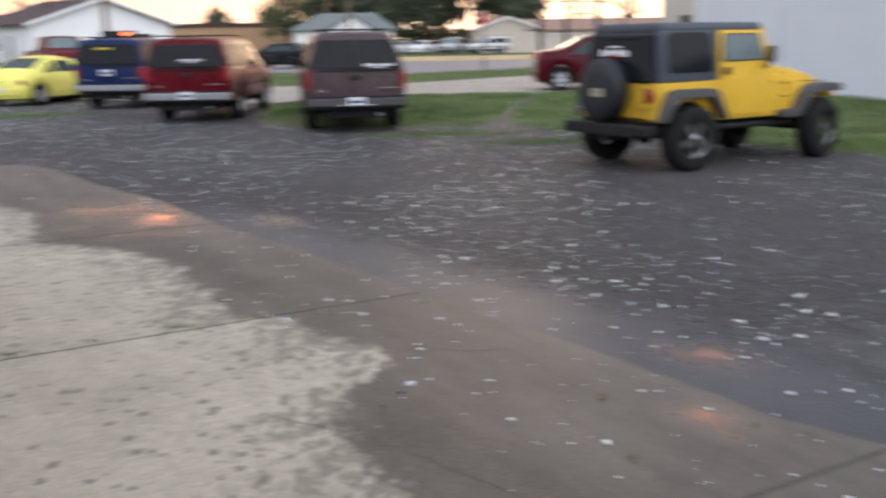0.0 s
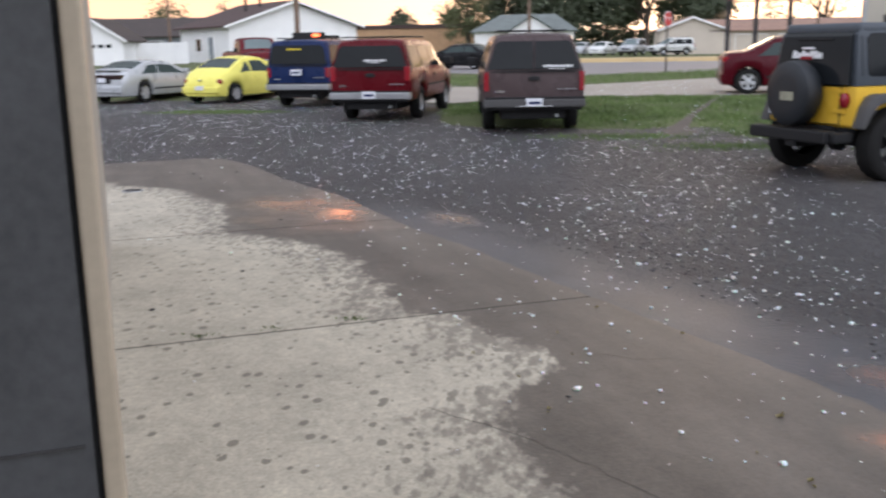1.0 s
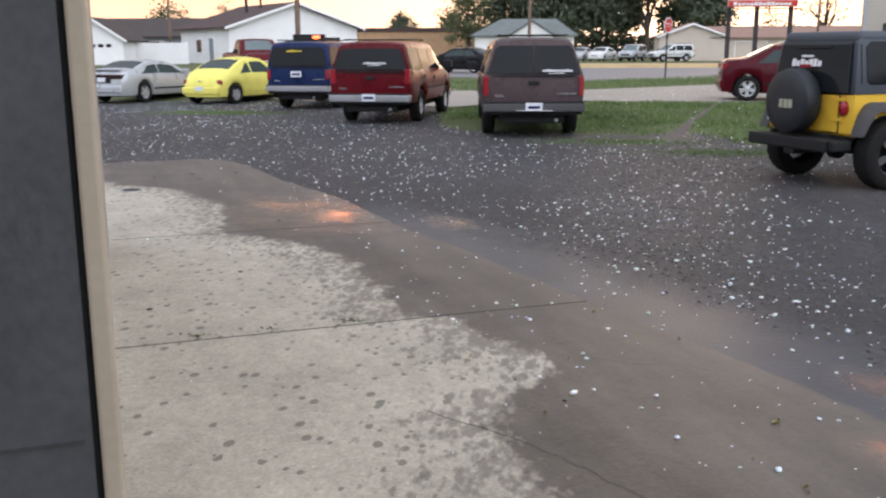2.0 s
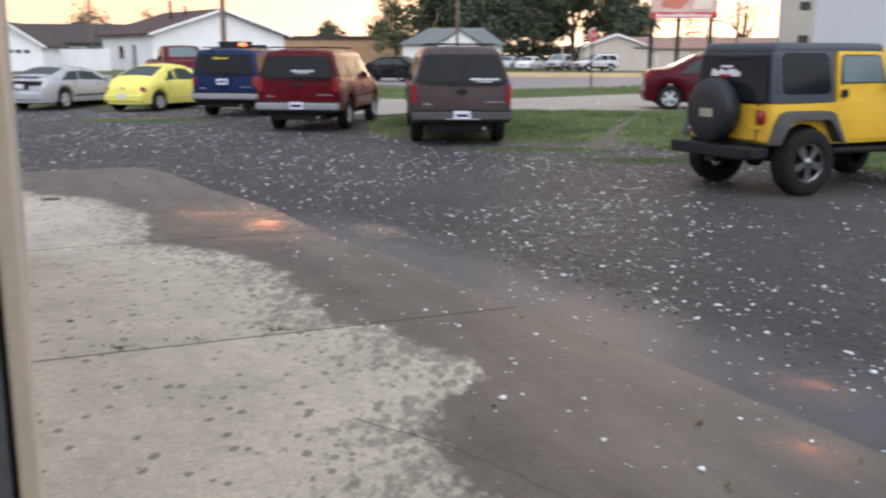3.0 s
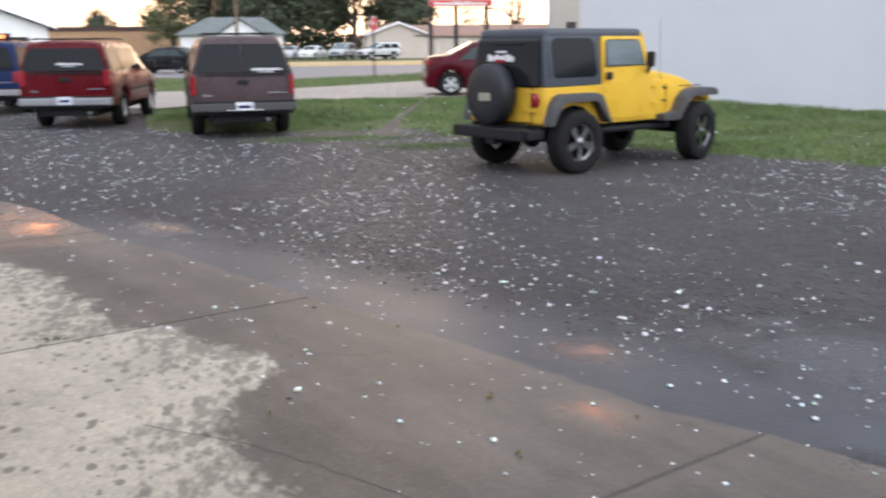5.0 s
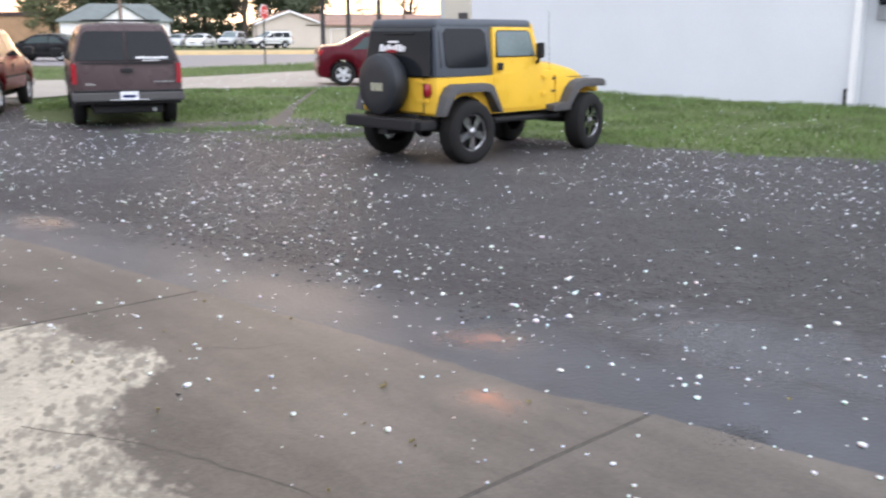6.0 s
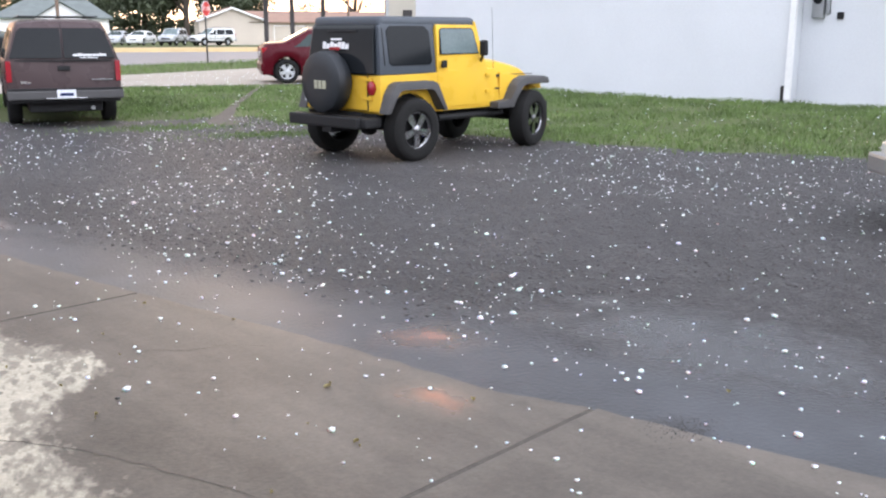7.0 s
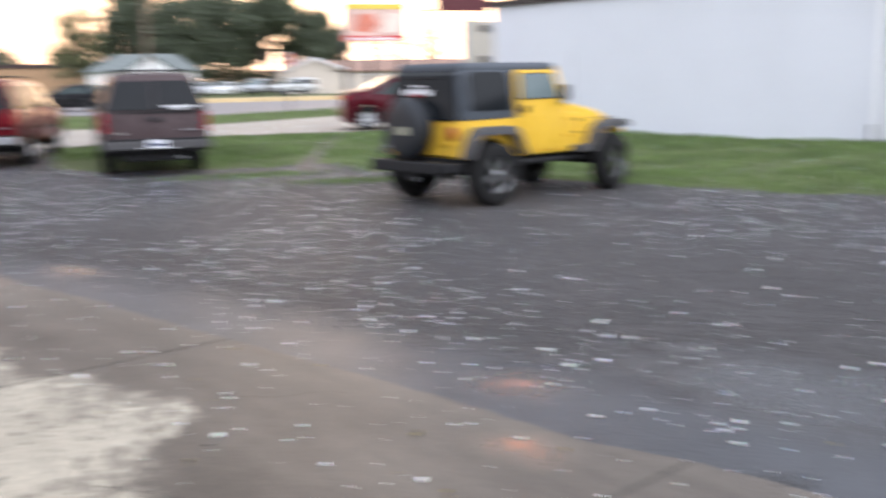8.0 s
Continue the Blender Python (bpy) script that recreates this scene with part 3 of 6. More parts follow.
for v in JOINTS[1:-1]:
    a, b = uv(0.2, v), uv(edge_u(v) - 0.02, v)
    d = UV_V * 0.015
    bm.faces.new([bm.verts.new((p[0] + s * d.x, p[1] + s * d.y, 0.0155)) for p, s in ((a, -1), (b, -1), (b, 1), (a, 1))])
part("joint_filler", bm, "crack", apron, "dark dirt in the slab joints")


def crack(pts, w, name="crack"):
    """A thin crack: a ragged strip laid on the slab."""
    bm = bmesh.new()
    rng = random.Random(len(pts) * 7 + int(pts[0][0] * 10))
    fine = []
    for (x0, y0), (x1, y1) in zip(pts, pts[1:]):
        n = max(2, int(math.dist((x0, y0), (x1, y1)) / 0.07))
        for k in range(n):
            fine.append((x0 + (x1 - x0) * k / n + rng.uniform(-0.014, 0.014), y0 + (y1 - y0) * k / n + rng.uniform(-0.014, 0.014)))
    fine.append(pts[-1])
    prev = None
    for k, (x, y) in enumerate(fine):
        ww = w * rng.uniform(0.4, 1.0)
        pair = (bm.verts.new((x, y - ww, 0.0195)), bm.verts.new((x, y + ww, 0.0195)))
        if prev:
            bm.faces.new((prev[0], pair[0], pair[1], prev[1]))
        prev = pair
    return part(name, bm, "crack", apron, "dark hairline crack in the slab")


# ---- the garage that the camera looks out of ----
garage = thing("garage_wall", Matrix(), "garage front wall with grey steel door edge and cream trim", "garage wall", kind="structure")
WALL_OUT, JAMB_V = 0.451, 1.985


def uvbox(name, u0, u1, v0, v1, z0, z1, material, parent, label="", bevel=0.0):
    bm = box(u0, u1, v0, v1, z0, z1, bevel)
    turn = Matrix(((UV_U.x, UV_V.x, 0, 0), (UV_U.y, UV_V.y, 0, 0), (0, 0, 1, 0), (0, 0, 0, 1)))
    bmesh.ops.transform(bm, matrix=turn, verts=bm.verts)
    return part(name, bm, material, parent, label)

uvbox("jamb", -0.12, WALL_OUT - 0.037, JAMB_V, JAMB_V + 0.30, 0, 2.9, "door_steel", garage, "grey steel door jamb")
uvbox("weatherstrip", WALL_OUT - 0.037, WALL_OUT - 0.030, JAMB_V + 0.004, JAMB_V + 0.05, 0, 2.9, "black_rubber", garage, "black rubber weatherstrip")
uvbox("trim", WALL_OUT - 0.030, WALL_OUT - 0.008, JAMB_V - 0.005, JAMB_V + 0.12, 0, 2.9, "cream", garage, "cream painted door trim", 0.004)
uvbox("jamb_seam", -0.11, WALL_OUT - 0.045, JAMB_V - 0.0035, JAMB_V + 0.02, 1.254, 1.257, "grey_plastic", garage, "dark seam across the jamb")
uvbox("outer_wall", -0.12, WALL_OUT - 0.09, JAMB_V + 0.30, 9.5, 0, 4.0, "beige_wall", garage)
uvbox("lintel", -0.10, WALL_OUT - 0.09, -2.4, JAMB_V + 0.30, 2.9, 4.0, "beige_wall", garage)
uvbox("outer_wall", -0.12, WALL_OUT - 0.09, -9.0, -2.4, 0, 4.0, "beige_wall", garage)
uvbox("inner_wall", -9.0, -0.121, 9.3, 9.5, 0, 4.0, "inside", garage)
uvbox("inner_wall", -9.0, -0.121, -9.0, -8.8, 0, 4.0, "inside", garage)
uvbox("inner_wall", -9.2, -9.0, -9.0, 9.5, 0, 4.0, "inside", garage)
tagged(uvbox("garage_floor", -9.0, 0.15, -8.8, 9.3, -0.05, 0.017, "slab_in", None), "bare concrete garage floor", "floor", kind="structure")
tagged(uvbox("garage_ceiling", -9.2, WALL_OUT - 0.09, -9.0, 9.5, 4.003, 4.15, "inside", None), "flat board ceiling of the garage", "ceiling", kind="structure")

# ---- the white masonry building beside the grass ----
WD, WN = Vector((-0.385, 0.923, 0)), Vector((0.923, 0.385, 0))
CORNER = Vector((14.45, 17.35, 0))              # where the downpipe stands


def wallbox(name, a0, a1, n0, n1, z0, z1, material, parent, label="", bevel=0.0, origin=CORNER):
    bm = box(a0, a1, n0, n1, z0, z1, bevel)
    turn = Matrix(((WD.x, WN.x, 0, origin.x), (WD.y, WN.y, 0, origin.y), (0, 0, 1, 0), (0, 0, 0, 1)))
    bmesh.ops.transform(bm, matrix=turn, verts=bm.verts)
    return part(name, bm, material, parent, label)


white = thing("white_building", Matrix(), "long white-painted masonry building with a low flat roof", "building")
LEN, TOP = 11.62, 3.68
wallbox("wall", 0.01, LEN - 0.01, 0.012, 0.3, -0.2, TOP, "white_wall", white)
wallbox("return_wall", 0.0, 0.3, 0.3, 8, -0.2, TOP, "white_wall", white)
wallbox("back_wall", LEN - 0.3, LEN, 0.3, 8, -0.2, TOP, "white_wall", white)
wallbox("set_back_wall", -14, 0.0, 0.562, 0.85, -0.2, TOP, "white_wall", white)
wallbox("roof", -14, LEN + 0.1, -0.12, 8, TOP + 0.003, TOP + 0.16, "roof_dark", white, "dark metal roof edge")
COURSE = 0.325
for k in range(12):             # painted block courses with shallow joints between them
    z0, z1 = -0.2 + COURSE * k, min(TOP, -0.2 + COURSE * (k + 1) - 0.006)
    wallbox("course", 0, LEN, 0, 0.0115, z0, z1 + 0.0022, "white_wall", white)
    wallbox("course", -14, -0.005, 0.55, 0.5615, z0, z1 - 0.001, "white_wall", white)

# ---- vehicles ----
def wheel(parent, x, y, r, tw, side, rim_r, rim="alloy", spokes=5, hole=0.0):
    """A wheel standing on the ground: tyre and spoked rim. side: +1 left, -1 right."""
    hub = new("wheel")
    hub.parent = parent
    hub.location = (x, y, r)
    h = tw / 2
    prof = [(rim_r * 0.97, -h * 0.8), (rim_r * 1.05, -h * 0.93), ((r + rim_r) / 2, -h), (r * 0.93, -h * 0.9), (r * 0.985, -h * 0.72), (r, -h * 0.4), (r, h * 0.4), (r * 0.985, h * 0.72),
            (r * 0.93, h * 0.9), ((r + rim_r) / 2, h), (rim_r * 1.05, h * 0.93), (rim_r * 0.97, h * 0.8)]
    bm = lathe(prof, 48 if hole else 36)
    if hole:            # chunky tread: every other step of the outer ring stands proud
        for v in bm.verts:
            rr = math.hypot(v.co.x, v.co.z)
            k = round(math.atan2(v.co.z, v.co.x) / (2 * math.pi / 48))
            if rr > r * 0.95:
                f = 1.022 if (k + (v.co.y > 0)) % 2 else 0.99
                v.co.x, v.co.z = v.co.x * f, v.co.z * f
    part("tyre", bm, "tyre", hub, smooth=35)
    o = side * h * 0.72
    bm = lathe([(rim_r, o), (rim_r * 0.97, o - side * 0.015), (rim_r * 0.9, o - side * 0.02), (rim_r * 0.86, o - side * 0.09), (0.0001, o - side * 0.09)], 32)
    for k in range(spokes):
        a = 2 * math.pi * k / spokes + 0.3
        mm = Matrix.Rotation(a, 4, "Y")
        b2 = prism([(0.03, -0.040 + 0.012 * hole), (rim_r * 0.93, -0.055 + 0.018 * hole), (rim_r * 0.93, 0.055 - 0.018 * hole), (0.03, 0.040 - 0.012 * hole)], "y", o - side * 0.05, o - side * 0.008)
        bmesh.ops.transform(b2, matrix=mm, verts=b2.verts)
        me = bpy.data.meshes.new("tmp")
        b2.to_mesh(me), b2.free()
        bm.from_mesh(me)
        bpy.data.meshes.remove(me)
    lathe([(0.06, o - side * 0.06), (0.058, o), (0.03, o + side * 0.012), (0.0001, o + side * 0.014)], 16, bm)
    part("rim", bm, rim, hub, smooth=30)
    bm = lathe([(rim_r * 0.88, o - side * 0.088), (0.0001, o - side * 0.086)], 24)
    part("brake", bm, "black_trim", hub)
    return hub


def interp(tab, x):
    if x <= tab[0][0]:
        return tab[0][1]
    for (a, u), (b, v) in zip(tab, tab[1:]):
        if x <= b:
            return u + (v - u) * (x - a) / (b - a)
    return tab[-1][1]


class Shell:
    """A car's skin from its side outline: top(x), belt(x), sill, half width(x), sides that lean in over the belt, an upright or slanting tail."""

    def __init__(s, x0, x1, top, belt, sill, wide, tumble, arches, lean=0.0, crown=0.03, radius=0.10):
        s.x0, s.x1, s.top, s.belt, s.sill, s.wide, s.tumble, s.arches, s.lean, s.crown, s.radius = x0, x1, top, belt, sill, wide, tumble, arches, lean, crown, radius

    def slant(s, x, z):
        fade = min(1, max(0, 1 - (x - s.x0) / 0.7))
        b = interp(s.belt, s.x0)
        return s.lean * max(0, z - b) * fade

    def ring(s, x):
        zt = interp(s.top, x)
        zb0 = min(interp(s.belt, x), zt - 0.012)
        zb = s.sill
        for cx, r, cz in s.arches:
            if abs(x - cx) < r:
                zb = max(zb, cz + math.sqrt(r * r - (x - cx) ** 2))
        zb = min(zb, zb0 - 0.05)
        w = interp(s.wide, x)
        h = zt - zb0
        w5 = w * 0.975 - s.tumble * h
        e = min(0.8 * s.radius, 0.4 * h)
        inset = min(s.radius * 1.2, 0.4 * h + 0.04)
        return [(0, zb), (w * 0.95, zb), (w * 0.995, zb + 0.22 * (zb0 - zb)), (w, zb + 0.62 * (zb0 - zb)), (w * 0.985, zb0 - 0.02), (w * 0.972, zb0),
                (w5 - 0.0, zt - e), (w5 - inset * 0.3, zt - e * 0.3), (w5 - inset, zt), (w5 * 0.5, zt + s.crown * 0.75), (0, zt + s.crown)]

    def stations(s):
        xs = {s.x0, s.x1}
        for tab in (s.top, s.belt, s.wide):
            xs |= {a for a, _ in tab}
        for cx, r, _ in s.arches:
            xs |= {cx + r * math.cos(math.pi * k / 12) for k in range(13)} | {cx - r - 0.004, cx + r + 0.004}
        x = s.x0
        while x < s.x1:
            xs.add(x)
            x += 0.16
        xs = sorted(v for v in xs if s.x0 <= v <= s.x1)
        return [a for k, a in enumerate(xs) if k == 0 or a - xs[k - 1] > 0.003]

    def mesh(s):
        bm = bmesh.new()
        rows = []
        for x in s.stations():
            r = s.ring(x)
            pts = [(y, z) for y, z in r] + [(-y, z) for y, z in r[-2:0:-1]]
            rows.append([bm.verts.new((x + s.slant(x, z), y, z)) for y, z in pts])
        n = len(rows[0])
        for a, b in zip(rows, rows[1:]):
            for k in range(n):
                bm.faces.new((a[k - 1], a[k], b[k], b[k - 1]))
        caps = [bm.faces.new(rows[0]), bm.faces.new(rows[-1][::-1])]
        edges = list({e for f in caps for e in f.edges})
        bmesh.ops.bevel(bm, geom=edges, offset=0.035, segments=3, affect="EDGES", profile=0.6, clamp_overlap=True)
        return bm

    def side(s, x0, x1, f0, f1, side, out=0.008, k0=5, k1=6, n=8, cut0=0.0, cut1=0.0):
        """A patch on the flank between ring points k0 and k1. cut: how far its upper corners are drawn in."""
        bm = bmesh.new()
        rows = []
        for i in range(n + 1):
            col = []
            for j in range(5):
                f = f0 + (f1 - f0) * j / 4
                a, b = x0 + cut0 * j / 4, x1 - cut1 * j / 4
                x = a + (b - a) * i / n
                r = s.ring(x)
                (ya, za), (yb, zb) = r[k0], r[k1]
                y, z = ya + (yb - ya) * f, za + (zb - za) * f
                col.append(bm.verts.new((x + s.slant(x, z), side * (y + out), z)))
            rows.append(col)
        for a, b in zip(rows, rows[1:]):
            for j in range(4):
                bm.faces.new((a[j], a[j + 1], b[j + 1], b[j]))
        r = bmesh.ops.extrude_face_region(bm, geom=list(bm.faces))
        bmesh.ops.translate(bm, vec=(0, -side * 0.02, 0), verts=[v for v in r["geom"] if isinstance(v, bmesh.types.BMVert)])
        return bm

    def over(s, x0, x1, k=8, out=0.008, n=8, inset=0.03):
        """A pane on the sloping top between x0 and x1."""
        bm = bmesh.new()
        rows = []
        for i in range(n + 1):
            x = x0 + (x1 - x0) * i / n
            r = s.ring(x)
            dz = (interp(s.top, x + 0.01) - interp(s.top, x - 0.01)) / 0.02
            nx, nz = -dz / math.hypot(1, dz), 1 / math.hypot(1, dz)
            w = r[k][0] - inset
            col = []
            for j in range(7):
                y = -w + 2 * w * j / 6
                z = r[-1][1] - (r[-1][1] - r[k][1]) * (abs(y) / max(0.01, r[k][0])) ** 2
                col.append(bm.verts.new((x + nx * out, y, z + nz * out)))
            rows.append(col)
        for a, b in zip(rows, rows[1:]):
            for j in range(6):
                bm.faces.new((a[j], a[j + 1], b[j + 1], b[j]))
        r = bmesh.ops.extrude_face_region(bm, geom=list(bm.faces))
        bmesh.ops.translate(bm, vec=(0, 0, -0.02), verts=[v for v in r["geom"] if isinstance(v, bmesh.types.BMVert)])
        return bm

    def tail(s, y0, y1, z0, z1, out=0.012, bevel=0.005, draw=0.0, into=0.05):
        """A plate on the upright tail, leaning with it. draw: how far its upper corners are drawn in."""
        bm = box(-out, into, min(y0, y1), max(y0, y1), z0, z1, bevel)
        for v in bm.verts:
            f = (v.co.z - z0) / max(1e-6, z1 - z0)
            v.co.y -= draw * f * (1 if v.co.y > 0 else -1) if draw else 0
            v.co.x += s.x0 + s.slant(s.x0, v.co.z)
        return bm


def bars(parent, place, cols, material, name, label=""):
    """Unreadable lettering as a row of short bars; place(y, z0, z1) gives a tail plate."""
    bm = bmesh.new()
    for y0, y1, z0, z1 in cols:
        b2 = place(y0, y1, z0, z1)
        me = bpy.data.meshes.new("tmp")
        b2.to_mesh(me), b2.free()
        bm.from_mesh(me)
        bpy.data.meshes.remove(me)
    return part(name, bm, material, parent, label)


def letters(y0, y1, z0, z1, n, seed=0):
    """Uneven bars from y0 to y1 (y falls to the right)."""
    rng = random.Random(seed)
    out, w = [], (y1 - y0) / n
    for k in range(n):
        top = z1 if rng.random() < 0.3 else z0 + (z1 - z0) * 0.75
        out.append((y0 + w * (k + 0.08), y0 + w * (k + 0.86), z0, top))
    return out


def suv(name, m, label, paint_name, wb=2.95, over_r=1.2, nose=0.9, h=1.86, w=0.975, belt=1.12, r=0.37, lean=0.12, tumble=0.20, group="vehicles parked in the lot",
        bumper="grey_bumper", glass_top=0.13, lamp_w=0.105, lamp_z=(0.80, 1.15), split_doors=False, rack=True, boxy=0.0, hood=1.08, plate_y=0.0, plate_z=0.62, sticker=None, lower=None, ws=1.0, antenna=False):
    t = thing(name, m, label, "car", group)
    x0, x1 = -over_r, wb + nose
    cowl = wb - 0.42
    top = [(x0, h - 0.05), (x0 + 0.15, h - 0.005), (x0 + 0.9, h), (cowl - ws * 1.0, h - 0.01), (cowl - ws * 0.8, h - 0.05), (cowl, hood + 0.06), (cowl + 0.1, hood + 0.03), (x1 - 0.35, hood - 0.05), (x1 - 0.1, hood - 0.14), (x1, hood - 0.26)]
    bt = [(x0, belt), (cowl, belt), (cowl + 0.15, hood - 0.02), (x1 - 0.2, hood - 0.12), (x1, hood - 0.32)]
    wide = [(x0, w * 0.955), (x0 + 0.25, w * 0.99), (x0 + 1.2, w), (cowl, w), (x1 - 0.4, w * 0.96), (x1, w * 0.86)]
    s = Shell(x0, x1, top, bt, 0.47, wide, tumble, [(0, r + 0.09, r), (wb, r + 0.09, r)], lean, 0.03, 0.11)
    part("body", s.mesh(), paint_name, t, smooth=32)
    # chassis
    part("underbody", box(x0 + 0.12, x1 - 0.15, -w * 0.62, w * 0.62, 0.27, 0.72, 0.03), "black_trim", t, "black chassis")
    part("exhaust", tube((x0 + 0.05, -w * 0.45, 0.33), (x0 + 0.9, -w * 0.45, 0.36), 0.035), "steel", t)
    for x in (0, wb):
        part("axle", tube((x, -w * 0.75, r), (x, w * 0.75, r), 0.07), "black_trim", t)
        for sd in (1, -1):
            wheel(t, x, sd * (w - 0.16), r, 0.25, sd, r * 0.58)
    # rear glass, doors and lamps
    zt = h - glass_top
    yb, dr = w * 0.885, tumble * (zt - belt) * 0.95
    if split_doors:
        part("step_pad", box(x0 - 0.17, x0 - 0.12, -0.34, 0.34, 0.505, 0.535, 0.008), "dirty_chrome", t, "chrome plate bracket")
        for sg in (1, -1):
            bm = prism([(sg * 0.02, belt + 0.04), (sg * yb, belt + 0.04), (sg * (yb - dr), zt - 0.06), (sg * (yb - dr - 0.07), zt), (sg * 0.02, zt)], "x", -0.012, 0.05, 0.006)
            for v in bm.verts:
                v.co.x += s.x0 + s.slant(s.x0, v.co.z)
            part("rear_window", bm, "glass", t, "dark tinted rear window")
        part("door_seam", s.tail(-0.006, 0.006, 0.62, h - 0.06, 0.004, 0.001), "black_trim", t)
    else:
        bm = prism([(yb, belt + 0.04), (yb - dr, zt - 0.08), (yb - dr - 0.09, zt), (-yb + dr + 0.09, zt), (-yb + dr, zt - 0.08), (-yb, belt + 0.04)], "x", -0.012, 0.05, 0.006)
        for v in bm.verts:
            v.co.x += s.x0 + s.slant(s.x0, v.co.z)
        part("rear_window", bm, "glass", t, "dark tinted rear window")
        part("wiper", s.tail(-0.35, 0.05, belt + 0.055, belt + 0.075, 0.03, 0.004), "black_trim", t)
    for sg in (1, -1):
        bm = s.tail(sg * (w * 0.955 - lamp_w), sg * (w * 0.958), lamp_z[0], lamp_z[1], 0.02, 0.012, into=0.10)
        part("tail_lamp", bm, "tail_red", t, "red tail lamp")
        bm = s.tail(sg * (w * 0.955 - lamp_w * 0.8), sg * (w * 0.945), lamp_z[0] + 0.05, lamp_z[0] + 0.12, 0.026, 0.006)
        part("reverse_lamp", bm, "lamp_clear", t) if lower else bm.free()
    part("tailgate_handle", s.tail(-0.10, 0.10, belt - 0.17, belt - 0.09, 0.022, 0.01), "black_trim", t)
    part("tailgate_seam", s.tail(-w * 0.80, w * 0.80, belt - 0.012, belt + 0.012, 0.006, 0.002), "black_trim", t)
    part("rear_bumper", box(x0 - 0.13, x0 + 0.12, -w * 0.975, w * 0.975, 0.50, 0.66, 0.03), bumper, t, "rear bumper")
    part("bumper_pad", box(x0 - 0.125, x0 + 0.10, -w * 0.96, w * 0.96, 0.661, 0.69, 0.008), "black_trim", t)
    part("lower_valance", box(x0 - 0.06, x0 + 0.12, -w * 0.93, w * 0.93, 0.445, 0.499, 0.02), "black_trim", t)
    pl = part("number_plate", box(x0 - 0.155, x0 - 0.131, plate_y - 0.155, plate_y + 0.155, plate_z - 0.08, plate_z + 0.08, 0.006), "plate", t, "white number plate")
    part("plate_bars", box(x0 - 0.158, x0 - 0.1555, plate_y - 0.11, plate_y + 0.11, plate_z - 0.028, plate_z + 0.022), "blue_paint", pl)
    bars(t, lambda a, b, c, d: s.tail(a, b, c, d, 0.008, 0.0), letters(w * 0.74, w * 0.56, 0.77, 0.82, 3, 4), "chrome", "badge", "chrome badge")
    bars(t, lambda a, b, c, d: s.tail(a, b, c, d, 0.008, 0.0), letters(-w * 0.45, -w * 0.82, 0.82, 0.845, 8, 6), "grey_bumper", "badge", "small badge lettering")
    if sticker:
        y0, y1, z0, z1, mm, nn = sticker
        bars(t, lambda a, b, c, d: s.tail(a, b, c, d, 0.0165, 0.0), letters(y0, y1, z0, z1, nn, 2), mm, "window_lettering", "unreadable lettering on the rear window")
        if z0 < belt + 0.3:
            bars(t, lambda a, b, c, d: s.tail(a, b, c, d, 0.0165, 0.0), letters(y0 + (y1 - y0) * 0.2, y0 + (y1 - y0) * 0.75, z0 - 0.035, z0 - 0.015, 12, 3), mm, "window_lettering")
    # side glass and doors
    xb = cowl - 0.12
    spans = [(x0 + 0.18, x0 + 1.15, 0.10, 0.0), (x0 + 1.24, x0 + 2.15, 0.0, 0.0), (x0 + 2.24, xb, 0.0, 0.62 * ws)]
    for sg in (1, -1):
        for a, b, c0, c1 in spans:
            part("side_window", s.side(a, b, 0.06, 0.93, sg, cut0=c0, cut1=c1), "glass", t)
        for xx in (x0 + 1.2, x0 + 2.2, x0 + 3.15):
            part("door_seam", s.side(xx - 0.006, xx + 0.006, 0.0, 1.0, sg, 0.003, 2, 4, 1), "black_trim", t)
        for xx in (x0 + 1.35, x0 + 2.35):
            part("door_handle", s.side(xx, xx + 0.13, 0.2, 0.55, sg, 0.02, 3, 4, 2), "black_trim", t)
        part("side_moulding", s.side(r + 0.16, wb - r - 0.16, 0.42, 0.58, sg, 0.014, 2, 3, 6), "black_trim", t)
        bm = box(cowl - 0.30, cowl - 0.14, sg * (w + 0.02), sg * (w + 0.24), belt + 0.03, belt + 0.22, 0.03)
        part("mirror", bm, "black_trim", t)
        part("headlamp", box(x1 - 0.10, x1 + 0.01, sg * w * 0.52, sg * w * 0.83, hood - 0.42, hood - 0.25, 0.02), "lamp_clear", t)
        if rack:
            part("roof_rail", tube((x0 + 0.35, sg * (w - tumble * (h - belt) - 0.14), h + 0.065), (cowl - 1.2, sg * (w - tumble * (h - belt) - 0.14), h + 0.065), 0.016), "black_trim", t)
    if rack:
        for xx in (x0 + 0.4, x0 + 1.3):
            part("roof_bar", tube((xx, -w * 0.66, h + 0.06), (xx, w * 0.66, h + 0.06), 0.014), "black_trim", t)
    part("windscreen", s.over(cowl - 0.02, cowl - 0.78 * ws), "glass_clear", t)
    part("grille", box(x1 - 0.06, x1 + 0.012, -w * 0.5, w * 0.5, hood - 0.44, hood - 0.24, 0.02), "black_trim", t)
    part("front_bumper", box(x1 - 0.1, x1 + 0.1, -w * 0.9, w * 0.9, 0.42, 0.60, 0.03), bumper, t)
    return t, s


